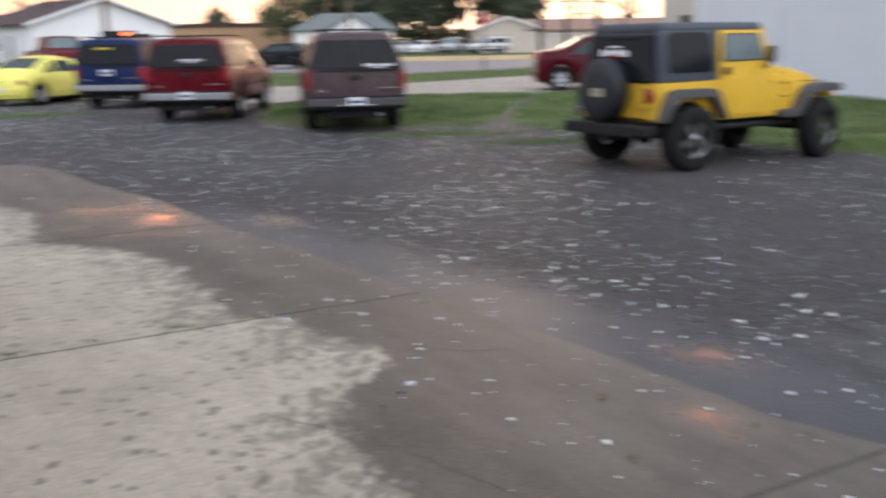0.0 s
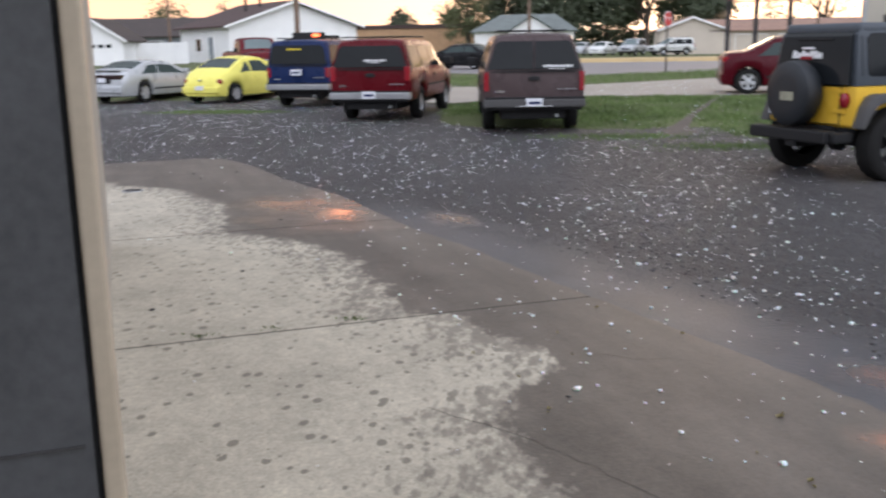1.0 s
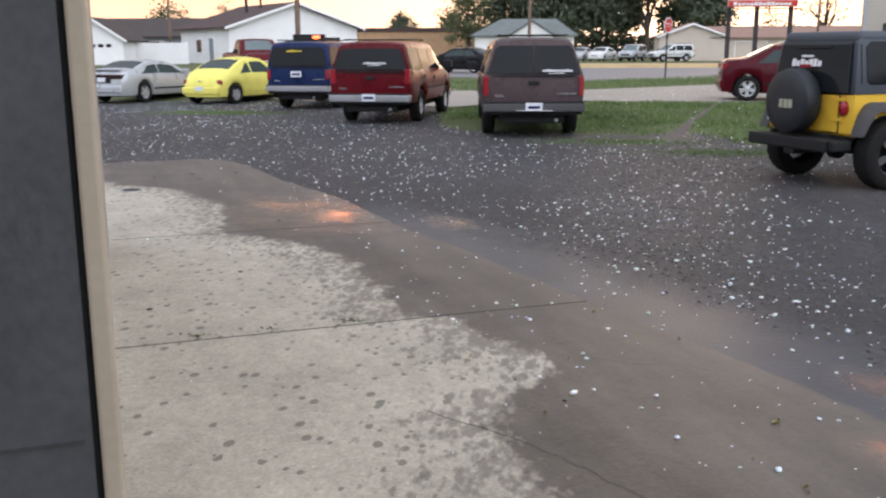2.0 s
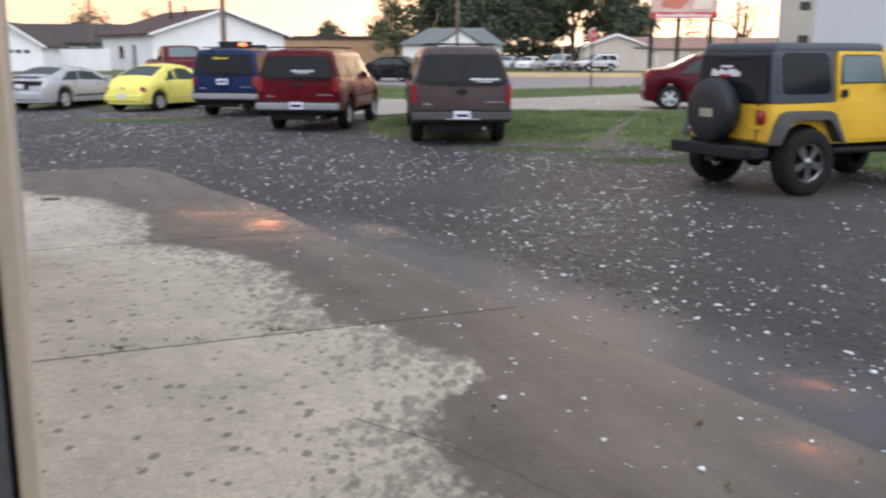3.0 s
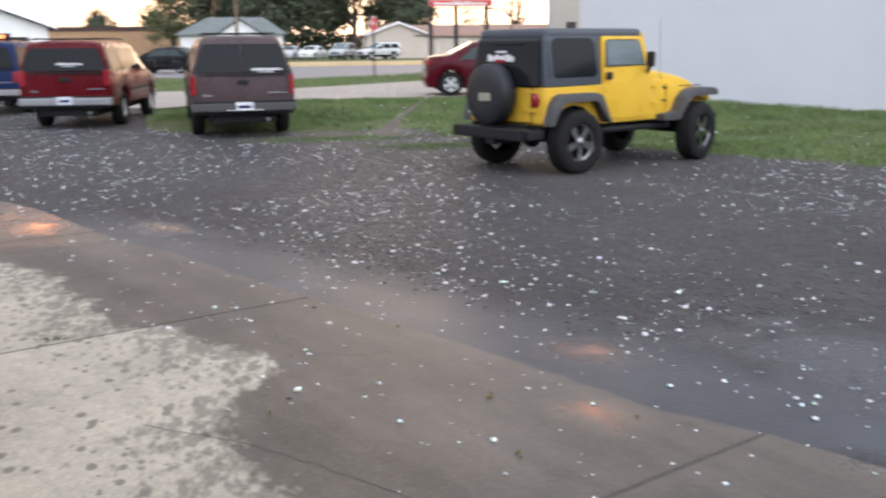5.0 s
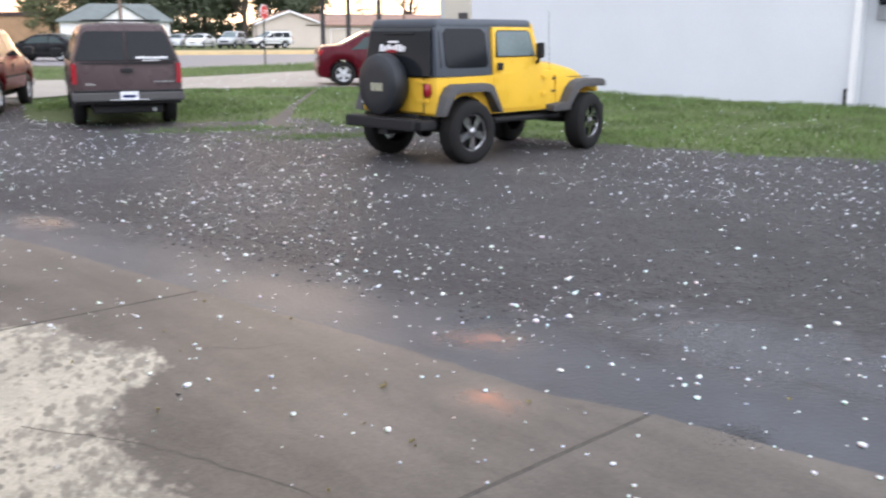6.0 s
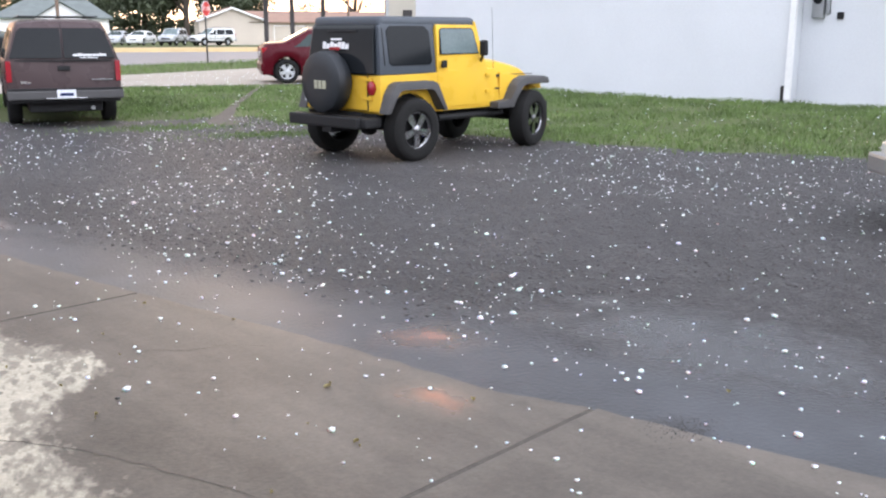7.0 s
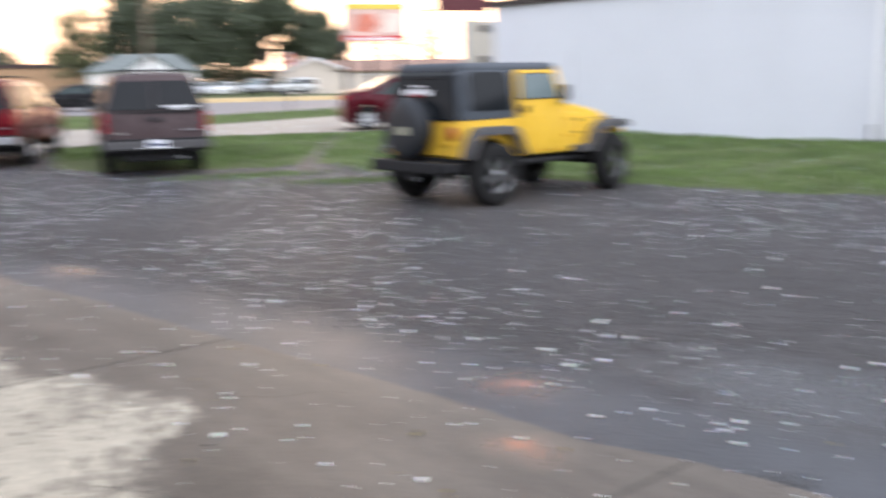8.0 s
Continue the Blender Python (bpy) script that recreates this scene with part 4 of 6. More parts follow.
def saloon(name, m, label, paint_name, wb=2.7, over_r=1.05, nose=0.9, h=1.42, w=0.89, belt=0.95, deck=1.02, r=0.315, group="vehicles parked in the lot", rim="alloy", cabin=None, bug=False, plate=True, spokes=5, glass="glass_green", lamp="tail_red"):
    t = thing(name, m, label, "car", group)
    x0, x1 = -over_r, wb + nose
    if bug:
        top = [(x0, 0.60), (x0 + 0.04, 0.72), (x0 + 0.15, 0.84), (x0 + 0.38, 0.99), (x0 + 0.62, 1.11), (x0 + 0.95, 1.28), (x0 + 1.3, 1.42), (x0 + 1.7, 1.49), (x0 + 2.0, 1.50), (x0 + 2.3, 1.47), (x0 + 2.65, 1.34), (x0 + 3.0, 1.13),
               (x0 + 3.25, 1.0), (x0 + 3.6, 0.88), (x0 + 3.85, 0.72), (x1, 0.5)]
        bt = [(x0, 0.52), (x0 + 0.15, 0.72), (x0 + 0.5, 0.92), (x0 + 1.2, 0.98), (x0 + 3.0, 0.95), (x0 + 3.6, 0.78), (x1, 0.42)]
        wide = [(x0, w * 0.68), (x0 + 0.12, w * 0.82), (x0 + 0.4, w * 0.95), (x0 + 0.8, w), (x0 + 3.2, w), (x0 + 3.7, w * 0.88), (x1, w * 0.6)]
        panes = ((x0 + 0.66, x0 + 1.28), (x0 + 2.98, x0 + 2.35))
        spans = [(x0 + 0.95, x0 + 1.52, 0.40, 0.05), (x0 + 1.58, x0 + 2.78, 0.02, 0.52)]
    else:
        c0, c1 = x0 + 0.55, wb - 0.30
        top = [(x0, deck - 0.16), (x0 + 0.06, deck - 0.05), (x0 + 0.16, deck), (c0, deck + 0.025), (c0 + 0.12, deck + 0.06), (c0 + 0.75, h - 0.04), (c0 + 1.0, h), (c0 + 1.35, h + 0.005), (c1 - 0.85, h - 0.03), (c1 - 0.7, h - 0.08), (c1, deck - 0.04), (c1 + 0.12, deck - 0.08),
               (x1 - 0.4, deck - 0.19), (x1 - 0.12, deck - 0.30), (x1, deck - 0.45)]
        bt = [(x0, belt - 0.16), (x0 + 0.3, belt), (c1, belt - 0.04), (x1 - 0.3, belt - 0.22), (x1, belt - 0.45)]
        wide = [(x0, w * 0.86), (x0 + 0.2, w * 0.94), (x0 + 0.7, w), (wb, w), (x1 - 0.3, w * 0.93), (x1, w * 0.78)]
        panes = ((c0 + 0.14, c0 + 0.76), (c1 - 0.03, c1 - 0.70))
        spans = [(c0 + 0.30, c0 + 1.18, 0.42, 0.0), (c0 + 1.24, c1 - 0.22, 0.0, 0.55)]
    s = Shell(x0, x1, top, bt, 0.24, wide, 0.38, [(0, r + 0.055, r), (wb, r + 0.055, r)], 0.0, 0.035, 0.10)
    part("body", s.mesh(), paint_name, t, smooth=38)
    part("underbody", box(x0 + 0.2, x1 - 0.25, -w * 0.72, w * 0.72, 0.20, 0.62, 0.03), "black_trim", t)
    for x in (0, wb):
        for sg in (1, -1):
            wheel(t, x, sg * (w - 0.115), r, 0.20, sg, r * 0.66, rim, spokes)
    part("rear_window", s.over(*panes[0]), glass, t, "rear window")
    part("windscreen", s.over(*panes[1]), glass, t, "windscreen")
    for sg in (1, -1):
        for a, b, q0, q1 in spans:
            part("side_window", s.side(a, b, 0.10, 0.90, sg, cut0=q0, cut1=q1), glass, t)
        for xx in (spans[1][0] - 0.05, spans[1][1] + 0.12):
            part("door_seam", s.side(xx - 0.005, xx + 0.005, 0.0, 1.0, sg, 0.003, 1, 4, 1), "black_trim", t)
        part("door_handle", s.side(spans[1][0] + 0.05, spans[1][0] + 0.19, 0.35, 0.65, sg, 0.02, 3, 4, 2), paint_name, t)
        part("side_moulding", s.side(r + 0.1, wb - r - 0.1, 0.1, 0.3, sg, 0.01, 2, 3, 6), "black_trim" if not bug else paint_name, t)
        if bug:
            bm = lathe([(0.105, 0), (0.10, 0.02), (0.06, 0.035), (0.0001, 0.04)], 20, m=Matrix.Translation((x0 + 0.13, sg * w * 0.745, 0.70)) @ Matrix.Rotation(radians(90 if sg > 0 else 90), 4, "Z") @ Matrix.Rotation(radians(-22 * sg), 4, "Z"))
            part("tail_lamp", bm, "tail_red", t, "round red tail lamp", smooth=40)
            part("side_marker", s.side(x0 + 0.28, x0 + 0.42, 0.5, 0.62, sg, 0.01, 1, 3, 2), "tail_red", t)
        else:
            bm = s.tail(sg * w * 0.42, sg * w * 0.855, deck - 0.24, deck - 0.10, 0.015, 0.012, into=0.16)
            part("tail_lamp", bm, lamp, t, "tail lamp")
        if lamp == "dark_lamp" and sg > 0:
            part("tail_panel", s.tail(-w * 0.415, w * 0.415, deck - 0.24, deck - 0.10, 0.012, 0.006), lamp, t, "dark panel between the lamps")
            part("spoiler", box(x0 + 0.02, x0 + 0.20, -w * 0.74, w * 0.74, deck + 0.03, deck + 0.065, 0.012), paint_name, t)
        part("headlamp", box(x1 - 0.16, x1 - 0.005, sg * w * 0.42, sg * w * 0.74, deck - 0.50, deck - 0.36, 0.03), "lamp_clear", t)
        part("mirror", box(spans[1][1] - 0.12, spans[1][1] + 0.02, sg * (w - 0.02), sg * (w + 0.17), belt + 0.0, belt + 0.13, 0.03), paint_name, t)
    part("rear_bumper", box(x0 - 0.05, x0 + 0.25, -w * (0.80 if bug else 0.88), w * (0.80 if bug else 0.88), 0.32, 0.56, 0.06, seg=3), paint_name, t)
    if plate:
        z = 0.62 if bug else deck - 0.2
        if bug:
            part("number_plate", box(x0 - 0.065, x0 - 0.03, -0.155, 0.155, 0.44, 0.58, 0.006), "plate", t, "white number plate")
            part("boot_handle", box(x0 - 0.01, x0 + 0.10, -0.06, 0.06, 0.74, 0.775, 0.01), "chrome", t)
        else:
            part("number_plate", s.tail(-0.155, 0.155, z - 0.14, z, 0.02), "plate", t, "white number plate")
            part("plate_recess", s.tail(-0.36, 0.36, z - 0.17, z + 0.03, 0.012), "black_trim", t)
    part("front_bumper", box(x1 - 0.25, x1 + 0.05, -w * 0.80, w * 0.80, 0.28, 0.52, 0.06, seg=3), paint_name, t)
    part("grille", box(x1 - 0.1, x1 + 0.008, -w * 0.38, w * 0.38, deck - 0.50, deck - 0.40, 0.02), "black_trim", t)
    return t, s

suv("suburban", at(0.08, 20.25, -4), "brown-mauve large estate wagon with barn-door rear windows on gravel", "brown_paint", wb=3.34, tumble=0.29, h=1.845, over_r=1.22, r=0.375, split_doors=True, lean=0.16,
    lamp_z=(0.80, 1.16), lamp_w=0.085, sticker=(-0.16, -0.72, 1.235, 1.282, "sticker", 14), plate_z=0.59, bumper="grey_plastic", belt=1.16)
suv("red_wagon", at(-3.31, 23.35, 6.3), "dark red large estate wagon with silver rear bumper on gravel", "red_paint", wb=2.95, tumble=0.25, w=0.955, h=1.80, over_r=1.2, r=0.375, lean=0.12, rack=True,
    lamp_z=(0.90, 1.22), lamp_w=0.12, sticker=(0.15, -0.38, 1.33, 1.375, "sticker", 14), belt=1.16, plate_z=0.60)
suv("blue_van", at(-6.15, 28.3, 8), "blue passenger van with grey bumper parked on gravel", "blue_paint", wb=2.82, over_r=1.05, h=1.84, w=0.95, belt=1.16, lean=0.10, tumble=0.15, rack=True, ws=0.9,
    lamp_z=(0.84, 1.10), lamp_w=0.10, sticker=(0.32, -0.12, 1.58, 1.635, "yellow_sticker", 9), plate_z=0.98, plate_y=0.0, nose=0.7)
saloon("yellow_hatchback", at(-9.72, 30.4, 20) @ Matrix.Diagonal((1, 1, 0.93, 1)), "pale yellow rounded small car on gravel", "bug_yellow", wb=2.51, over_r=0.72, nose=0.86, w=0.86, r=0.32, bug=True)
saloon("silver_coupe", at(-12.95, 31.0, 16), "silver two-door coupe with dark rear lamps on gravel", "silver_paint", wb=2.64, over_r=1.0, h=1.30, belt=0.90, deck=1.0, r=0.33, lamp="dark_lamp")
saloon("maroon_saloon", at(6.02, 28.17, 97, UP), "maroon four-door saloon on the concrete driveway", "maroon_paint", wb=2.81, over_r=0.66, h=1.49, w=0.93, belt=0.98, deck=1.08, r=0.33)
saloon("black_saloon", at(-2.6, 56.5, -62, UP), "black low car at the roadside", "black_paint", wb=2.7, over_r=1.1, h=1.42, w=0.9, belt=0.95, deck=1.02, r=0.32)

def jeep(m):
    t = thing("off_roader", m, "yellow two-door off-road car with black hardtop and spare wheel on gravel", "car", "vehicles parked in the lot")
    R, WB, AX = 0.41, 2.34, -0.11          # wheel radius, front and rear axle

    def arc(cx, r, a0, a1, n=8, cz=0.42):
        return [(cx + r * math.cos(radians(a0 + (a1 - a0) * k / n)), cz + r * math.sin(radians(a0 + (a1 - a0) * k / n))) for k in range(n + 1)]

    def lean(bm, z0, z1, d):
        for v in bm.verts:
            if v.co.z > z0:
                v.co.y -= math.copysign(d * (v.co.z - z0) / (z1 - z0), v.co.y)
        return bm

    # tub with the rear wheel arch cut out of its lower edge
    tub = [(-0.62, 0.66), (-0.62, 1.12), (0.60, 1.12), (0.62, 1.16), (1.60, 1.16), (1.66, 1.10), (1.72, 0.62)] + arc(AX, 0.48, 24, 154) + [(-0.57, 0.62)]
    part("tub", prism(tub, "y", -0.745, 0.745, 0.018), "jeep_yellow", t, smooth=30)
    part("wheel_well", box(-0.58, 0.38, -0.60, 0.60, 0.55, 1.0, 0.02), "black_trim", t, "black wheel arch liner")
    # bonnet and grille
    bm = bmesh.new()
    rows = []
    for x, hw, z, zl in ((1.42, 0.70, 1.295, 0.70), (1.70, 0.68, 1.275, 0.70), (2.1, 0.61, 1.215, 0.70), (2.4, 0.565, 1.155, 0.70), (2.50, 0.55, 1.115, 0.70), (2.60, 0.54, 1.05, 0.70), (2.70, 0.525, 0.93, 0.70)):
        pts = [(-hw, zl), (-hw, z - 0.10), (-hw + 0.03, z - 0.035), (-hw + 0.12, z), (0, z + 0.025), (hw - 0.12, z), (hw - 0.03, z - 0.035), (hw, z - 0.10), (hw, zl)]
        rows.append([bm.verts.new((x, y, zz)) for y, zz in pts])
    for a, b in zip(rows, rows[1:]):
        for k in range(len(a)):
            bm.faces.new((a[k - 1], a[k], b[k], b[k - 1]))
    bm.faces.new(rows[0]), bm.faces.new(rows[-1][::-1])
    part("bonnet", bm, "jeep_yellow", t, smooth=35)
    part("bonnet_seam", box(1.60, 2.55, -0.672, -0.62, 1.05, 1.06), "black_trim", t)
    gr = part("grille", box(2.70, 2.735, -0.50, 0.50, 0.62, 1.02, 0.02), "jeep_yellow", t)
    for k in range(7):
        part("slot", box(2.72, 2.742, -0.25 + 0.075 * k - 0.02, -0.25 + 0.075 * k + 0.02, 0.72, 0.96, 0.008), "black_trim", gr)
    for sg in (1, -1):
        part("headlamp", lathe([(0.0001, -0.03), (0.07, -0.025), (0.085, 0.0), (0.085, 0.03)], 20, m=Matrix.Translation((2.74, sg * 0.385, 0.90)) @ Matrix.Rotation(radians(90), 4, "Z")), "lamp_clear", t)
        # front wing
        wing = [(1.72, 0.64), (1.72, 1.10), (2.58, 0.97), (2.66, 0.92), (2.70, 0.84)] + arc(WB, 0.46, 52, 150, 8, 0.46)
        part("front_wing", prism(wing, "y", sg * 0.50, sg * 0.735, 0.012), "jeep_yellow", t, smooth=30)
        # flares
        out = [(-0.65, 0.64), (-0.57, 0.89), (-0.49, 1.0), (-0.40, 1.035), (0.18, 1.035), (0.28, 1.0), (0.47, 0.64)]
        inn = [(0.39, 0.64), (0.22, 0.92), (0.15, 0.945), (-0.35, 0.945), (-0.42, 0.92), (-0.49, 0.82), (-0.58, 0.64)]
        bm = prism(out + inn, "y", sg * 0.735, sg * 0.905, 0.014)
        part("rear_flare", bm, "grey_plastic", t, "faded grey plastic wheel flare", smooth=30)
        out = [(1.50, 0.60), (1.50, 0.69), (1.80, 0.71), (1.92, 0.91), (2.02, 0.995), (2.14, 1.03), (2.56, 1.03), (2.65, 1.0), (2.67, 0.92)]
        inn = [(2.60, 0.915), (2.52, 0.935), (2.17, 0.935), (2.06, 0.90), (1.93, 0.76), (1.86, 0.60)]
        part("front_flare", prism(out + inn, "y", sg * 0.60, sg * 0.905, 0.014), "grey_plastic", t, "faded grey plastic wheel flare", smooth=30)
        part("turn_lamp", box(2.655, 2.685, sg * 0.70, sg * 0.86, 0.93, 0.995, 0.008), "lamp_clear", t)
        # door with its framed window
        ol = [(0.42, 0.67), (0.42, 1.30), (0.45, 1.755), (1.17, 1.755), (1.23, 1.72), (1.36, 1.30), (1.40, 1.19), (1.43, 0.80), (1.40, 0.70), (1.32, 0.66)]
        bm = prism(ol, "y", sg * 0.70, sg * 0.765, 0.008)
        door = part("door", lean(bm, 1.16, 1.76, 0.085), "jeep_yellow", t, "yellow door with framed window", smooth=30)
        bm = prism([(0.505, 1.375), (0.515, 1.675), (0.545, 1.70), (1.13, 1.70), (1.17, 1.67), (1.245, 1.375)], "y", sg * 0.71, sg * 0.772, 0.004)
        part("door_window", lean(bm, 1.16, 1.76, 0.085), "glass_clear", door, "clear grey window")
        bm = prism([(0.49, 1.362), (0.50, 1.68), (0.54, 1.714), (1.14, 1.714), (1.185, 1.675), (1.262, 1.362)], "y", sg * 0.71, sg * 0.7685, 0.004)
        part("window_seal", lean(bm, 1.16, 1.76, 0.085), "black_rubber", door)
        part("handle", box(0.48, 0.58, sg * 0.755, sg * 0.778, 1.19, 1.29, 0.02), "black_trim", door, "black door handle")
        for z in (0.82, 1.05):
            part("hinge", box(1.37, 1.47, sg * 0.75, sg * 0.785, z, z + 0.05, 0.006), "jeep_yellow", door)
        mir = part("mirror", box(1.20, 1.27, sg * 0.79, sg * 0.91, 1.34, 1.55, 0.03), "black_trim", t, "black door mirror")
        part("mirror_arm", tube((1.30, sg * 0.72, 1.24), (1.25, sg * 0.84, 1.37), 0.02), "black_trim", mir)
        part("badge", box(1.60, 1.70, sg * 0.744, sg * 0.750, 0.86, 0.885), "black_trim", t)
        part("vent", box(1.62, 1.70, sg * 0.70, sg * 0.75, 1.03, 1.07, 0.006), "black_trim", t)
        # hardtop side with its dark window
        bm = prism([(-0.612, 1.123), (-0.56, 1.72), (-0.50, 1.79), (0.425, 1.79), (0.41, 1.123)], "y", sg * 0.60, sg * 0.735, 0.015)
        part("hardtop_side", lean(bm, 1.16, 1.79, 0.085), "hardtop", t, "charcoal hardtop side", smooth=30)
        bm = prism([(-0.44, 1.27), (-0.45, 1.67), (-0.38, 1.735), (0.24, 1.735), (0.32, 1.67), (0.34, 1.28), (0.29, 1.235), (-0.39, 1.235)], "y", sg * 0.62, sg * 0.743, 0.006)
        part("hardtop_window", lean(bm, 1.16, 1.79, 0.085), "glass", t, "dark tinted side window")
        part("hardtop_rib", lean(box(-0.525, -0.51, sg * 0.70, sg * 0.741, 1.24, 1.70, 0.003), 1.16, 1.79, 0.085), "black_trim", t)
        part("tail_lamp", lathe([(0.0001, -0.035), (0.055, -0.03), (0.078, -0.012), (0.082, 0.03)], 20, m=Matrix.Translation((-0.640, sg * 0.59, 0.955)) @ Matrix.Diagonal((1, 0.9, 1.15, 1)) @ Matrix.Rotation(radians(-90), 4, "Z")), "tail_red", t, "rounded red tail lamp", smooth=40)
        part("rocker", tube((0.50, sg * 0.66, 0.52), (1.85, sg * 0.66, 0.52), 0.045), "black_trim", t, "black side step tube")
        part("rocker_bracket", box(0.75, 0.82, sg * 0.40, sg * 0.68, 0.48, 0.56, 0.006), "black_trim", t)
        wheel(t, AX, sg * 0.785, R, 0.29, sg, 0.245, "dirty_chrome", 5, 0.2)
        wheel(t, WB, sg * 0.775, R, 0.29, sg, 0.245, "dirty_chrome", 5, 0.2).rotation_euler = (0, 0, radians(12))     # steered a little
    # cab and roof
    part("cabin", lean(box(-0.50, 1.30, -0.62, 0.62, 1.10, 1.78, 0.03), 1.16, 1.79, 0.06), "black_trim", t, "dark cabin")
    bm = box(-0.55, 1.275, -0.655, 0.655, 1.68, 1.855, 0.085, seg=5)
    part("roof", bm, "hardtop", t, "charcoal hardtop roof", smooth=35)
    bm = prism([(1.46, 1.17), (1.27, 1.80), (1.22, 1.80), (1.38, 1.17)], "y", -0.70, 0.70, 0.012)
    part("screen_frame", lean(bm, 1.16, 1.79, 0.045), "jeep_yellow", t, "yellow windscreen frame")
    bm = prism([(1.455, 1.24), (1.297, 1.74), (1.26, 1.74), (1.40, 1.24)], "y", -0.60, 0.60, 0.004)
    part("windscreen", bm, "glass_clear", t)
    # tail
    bm = prism([(-0.665, 1.135), (-0.60, 1.70), (-0.54, 1.755), (-0.50, 1.755), (-0.56, 1.135)], "y", -0.66, 0.66, 0.008)
    part("rear_window", lean(bm, 1.16, 1.79, 0.075), "glass", t, "dark tinted rear window")
    part("tailgate", box(-0.636, -0.61, -0.50, 0.50, 0.67, 1.11, 0.008), "jeep_yellow", t)
    part("tailgate_seam", box(-0.628, -0.612, -0.515, 0.515, 0.66, 1.117, 0.004), "black_trim", t)
    for z in (0.80, 1.04):
        part("tailgate_hinge", box(-0.65, -0.62, -0.60, -0.40, z, z + 0.045, 0.006), "jeep_yellow", t)
    part("rear_wiper", box(-0.625, -0.605, -0.30, 0.28, 1.655, 1.675, 0.004), "black_trim", t)

    def on_glass(y0, y1, z0, z1):
        bm = box(-0.004, 0.004, min(y0, y1), max(y0, y1), z0, z1)
        for v in bm.verts:
            v.co.x += -0.668 + 0.06 * (v.co.z - 1.175) / 0.525
        return bm

    bars(t, on_glass, letters(0.36, -0.17, 1.44, 1.53, 7, 8), "sticker", "window_lettering", "white unreadable sticker lettering")
    bars(t, on_glass, letters(0.22, -0.05, 1.55, 1.575, 1, 1), "sticker", "window_lettering")
    cx, cz = -0.80, 1.02
    sp = Matrix.Translation((cx, 0.09, cz)) @ Matrix.Rotation(radians(90), 4, "Z")
    spare = part("spare_wheel", lathe([(0.0001, 0.155), (0.20, 0.15), (0.33, 0.145), (0.385, 0.11), (0.40, 0.04), (0.40, -0.06), (0.37, -0.11), (0.20, -0.13), (0.0001, -0.13)], 40, m=sp), "wheel_cover", t, "spare wheel in a black cover", smooth=40)
    bars(spare, lambda a, b, c, d: box(cx - 0.163, cx - 0.150, min(a, b), max(a, b), c, d), letters(0.16, -0.08, cz - 0.08, cz + 0.06, 3, 11), "logo_grey", "cover_print", "faded print on the cover")
    part("spare_mount", box(-0.70, -0.62, -0.06, 0.18, 0.86, 1.18, 0.01), "black_trim", t)
    part("high_brake_lamp", box(-0.70, -0.665, -0.03, 0.15, 1.425, 1.465, 0.006), "tail_red", t)
    part("rear_bumper", box(-0.93, -0.72, -0.62, 0.76, 0.45, 0.60, 0.025), "black_trim", t, "black steel rear bumper")
    part("bumper_end", box(-0.86, -0.58, -0.72, -0.56, 0.46, 0.585, 0.03), "black_trim", t)
    part("hitch", box(-0.90, -0.55, -0.09, 0.09, 0.38, 0.48, 0.01), "black_trim", t)
    pl = part("number_plate", box(-0.66, -0.64, 0.545, 0.735, 0.74, 0.86, 0.006), "plate", t, "white number plate")
    part("plate_bars", box(-0.664, -0.661, 0.58, 0.70, 0.78, 0.82), "blue_paint", pl)
    part("frame", box(-0.65, 2.70, -0.40, 0.40, 0.44, 0.64, 0.02), "black_trim", t, "black ladder frame")
    for x in (AX, WB):
        part("axle", tube((x, -0.68, R), (x, 0.68, R), 0.05), "black_trim", t)
    part("differential", lathe([(0.0001, -0.12), (0.13, -0.05), (0.13, 0.05), (0.0001, 0.12)], 16, m=Matrix.Translation((AX, 0.05, R))), "black_trim", t)
    part("front_bumper", box(2.74, 2.88, -0.72, 0.72, 0.50, 0.64, 0.02), "black_trim", t)
    part("antenna", tube((1.62, -0.69, 1.15), (1.58, -0.69, 2.0), 0.004, 0.002, 6), "black_trim", t)
    return t


jeep(at(4.10, 13.50, 65.2))

# ---- buildings ----
def gable_house(name, m, label, w, d, eave, ridge, wall, roof, over=0.4, along="y", group="houses across the street"):
    """Walls w by d from the corner at the origin; the ridge runs along x or y."""
    t = thing(name, m, label, "house", group)
    if along == "y":
        part("wall", prism([(0, -0.3), (w, -0.3), (w, eave), (w / 2, ridge), (0, eave)], "y", 0, d), wall, t)
        run, lo, hi = w / 2, -over, d + over
    else:
        part("wall", prism([(0, -0.3), (d, -0.3), (d, eave), (d / 2, ridge), (0, eave)], "x", 0, w), wall, t)
        run, lo, hi = d / 2, -over, w + over
    k = (ridge - eave) / run
    for sg in (-1, 1):
        pts = [(run, ridge + 0.06), (run + sg * (run + over), ridge + 0.06 - k * (run + over)), (run + sg * (run + over), ridge + 0.20 - k * (run + over)), (run, ridge + 0.22)]
        part("roof", prism(pts, along, lo, hi), roof, t)
        if along == "y":
            bm = prism([(run, ridge + 0.0), (run + sg * (run + over + 0.02), ridge - k * (run + over)), (run + sg * (run + over + 0.02), ridge + 0.19 - k * (run + over)), (run, ridge + 0.215)], along, lo - 0.05, lo - 0.003)
            part("bargeboard", bm, "white_siding", t)
    return t


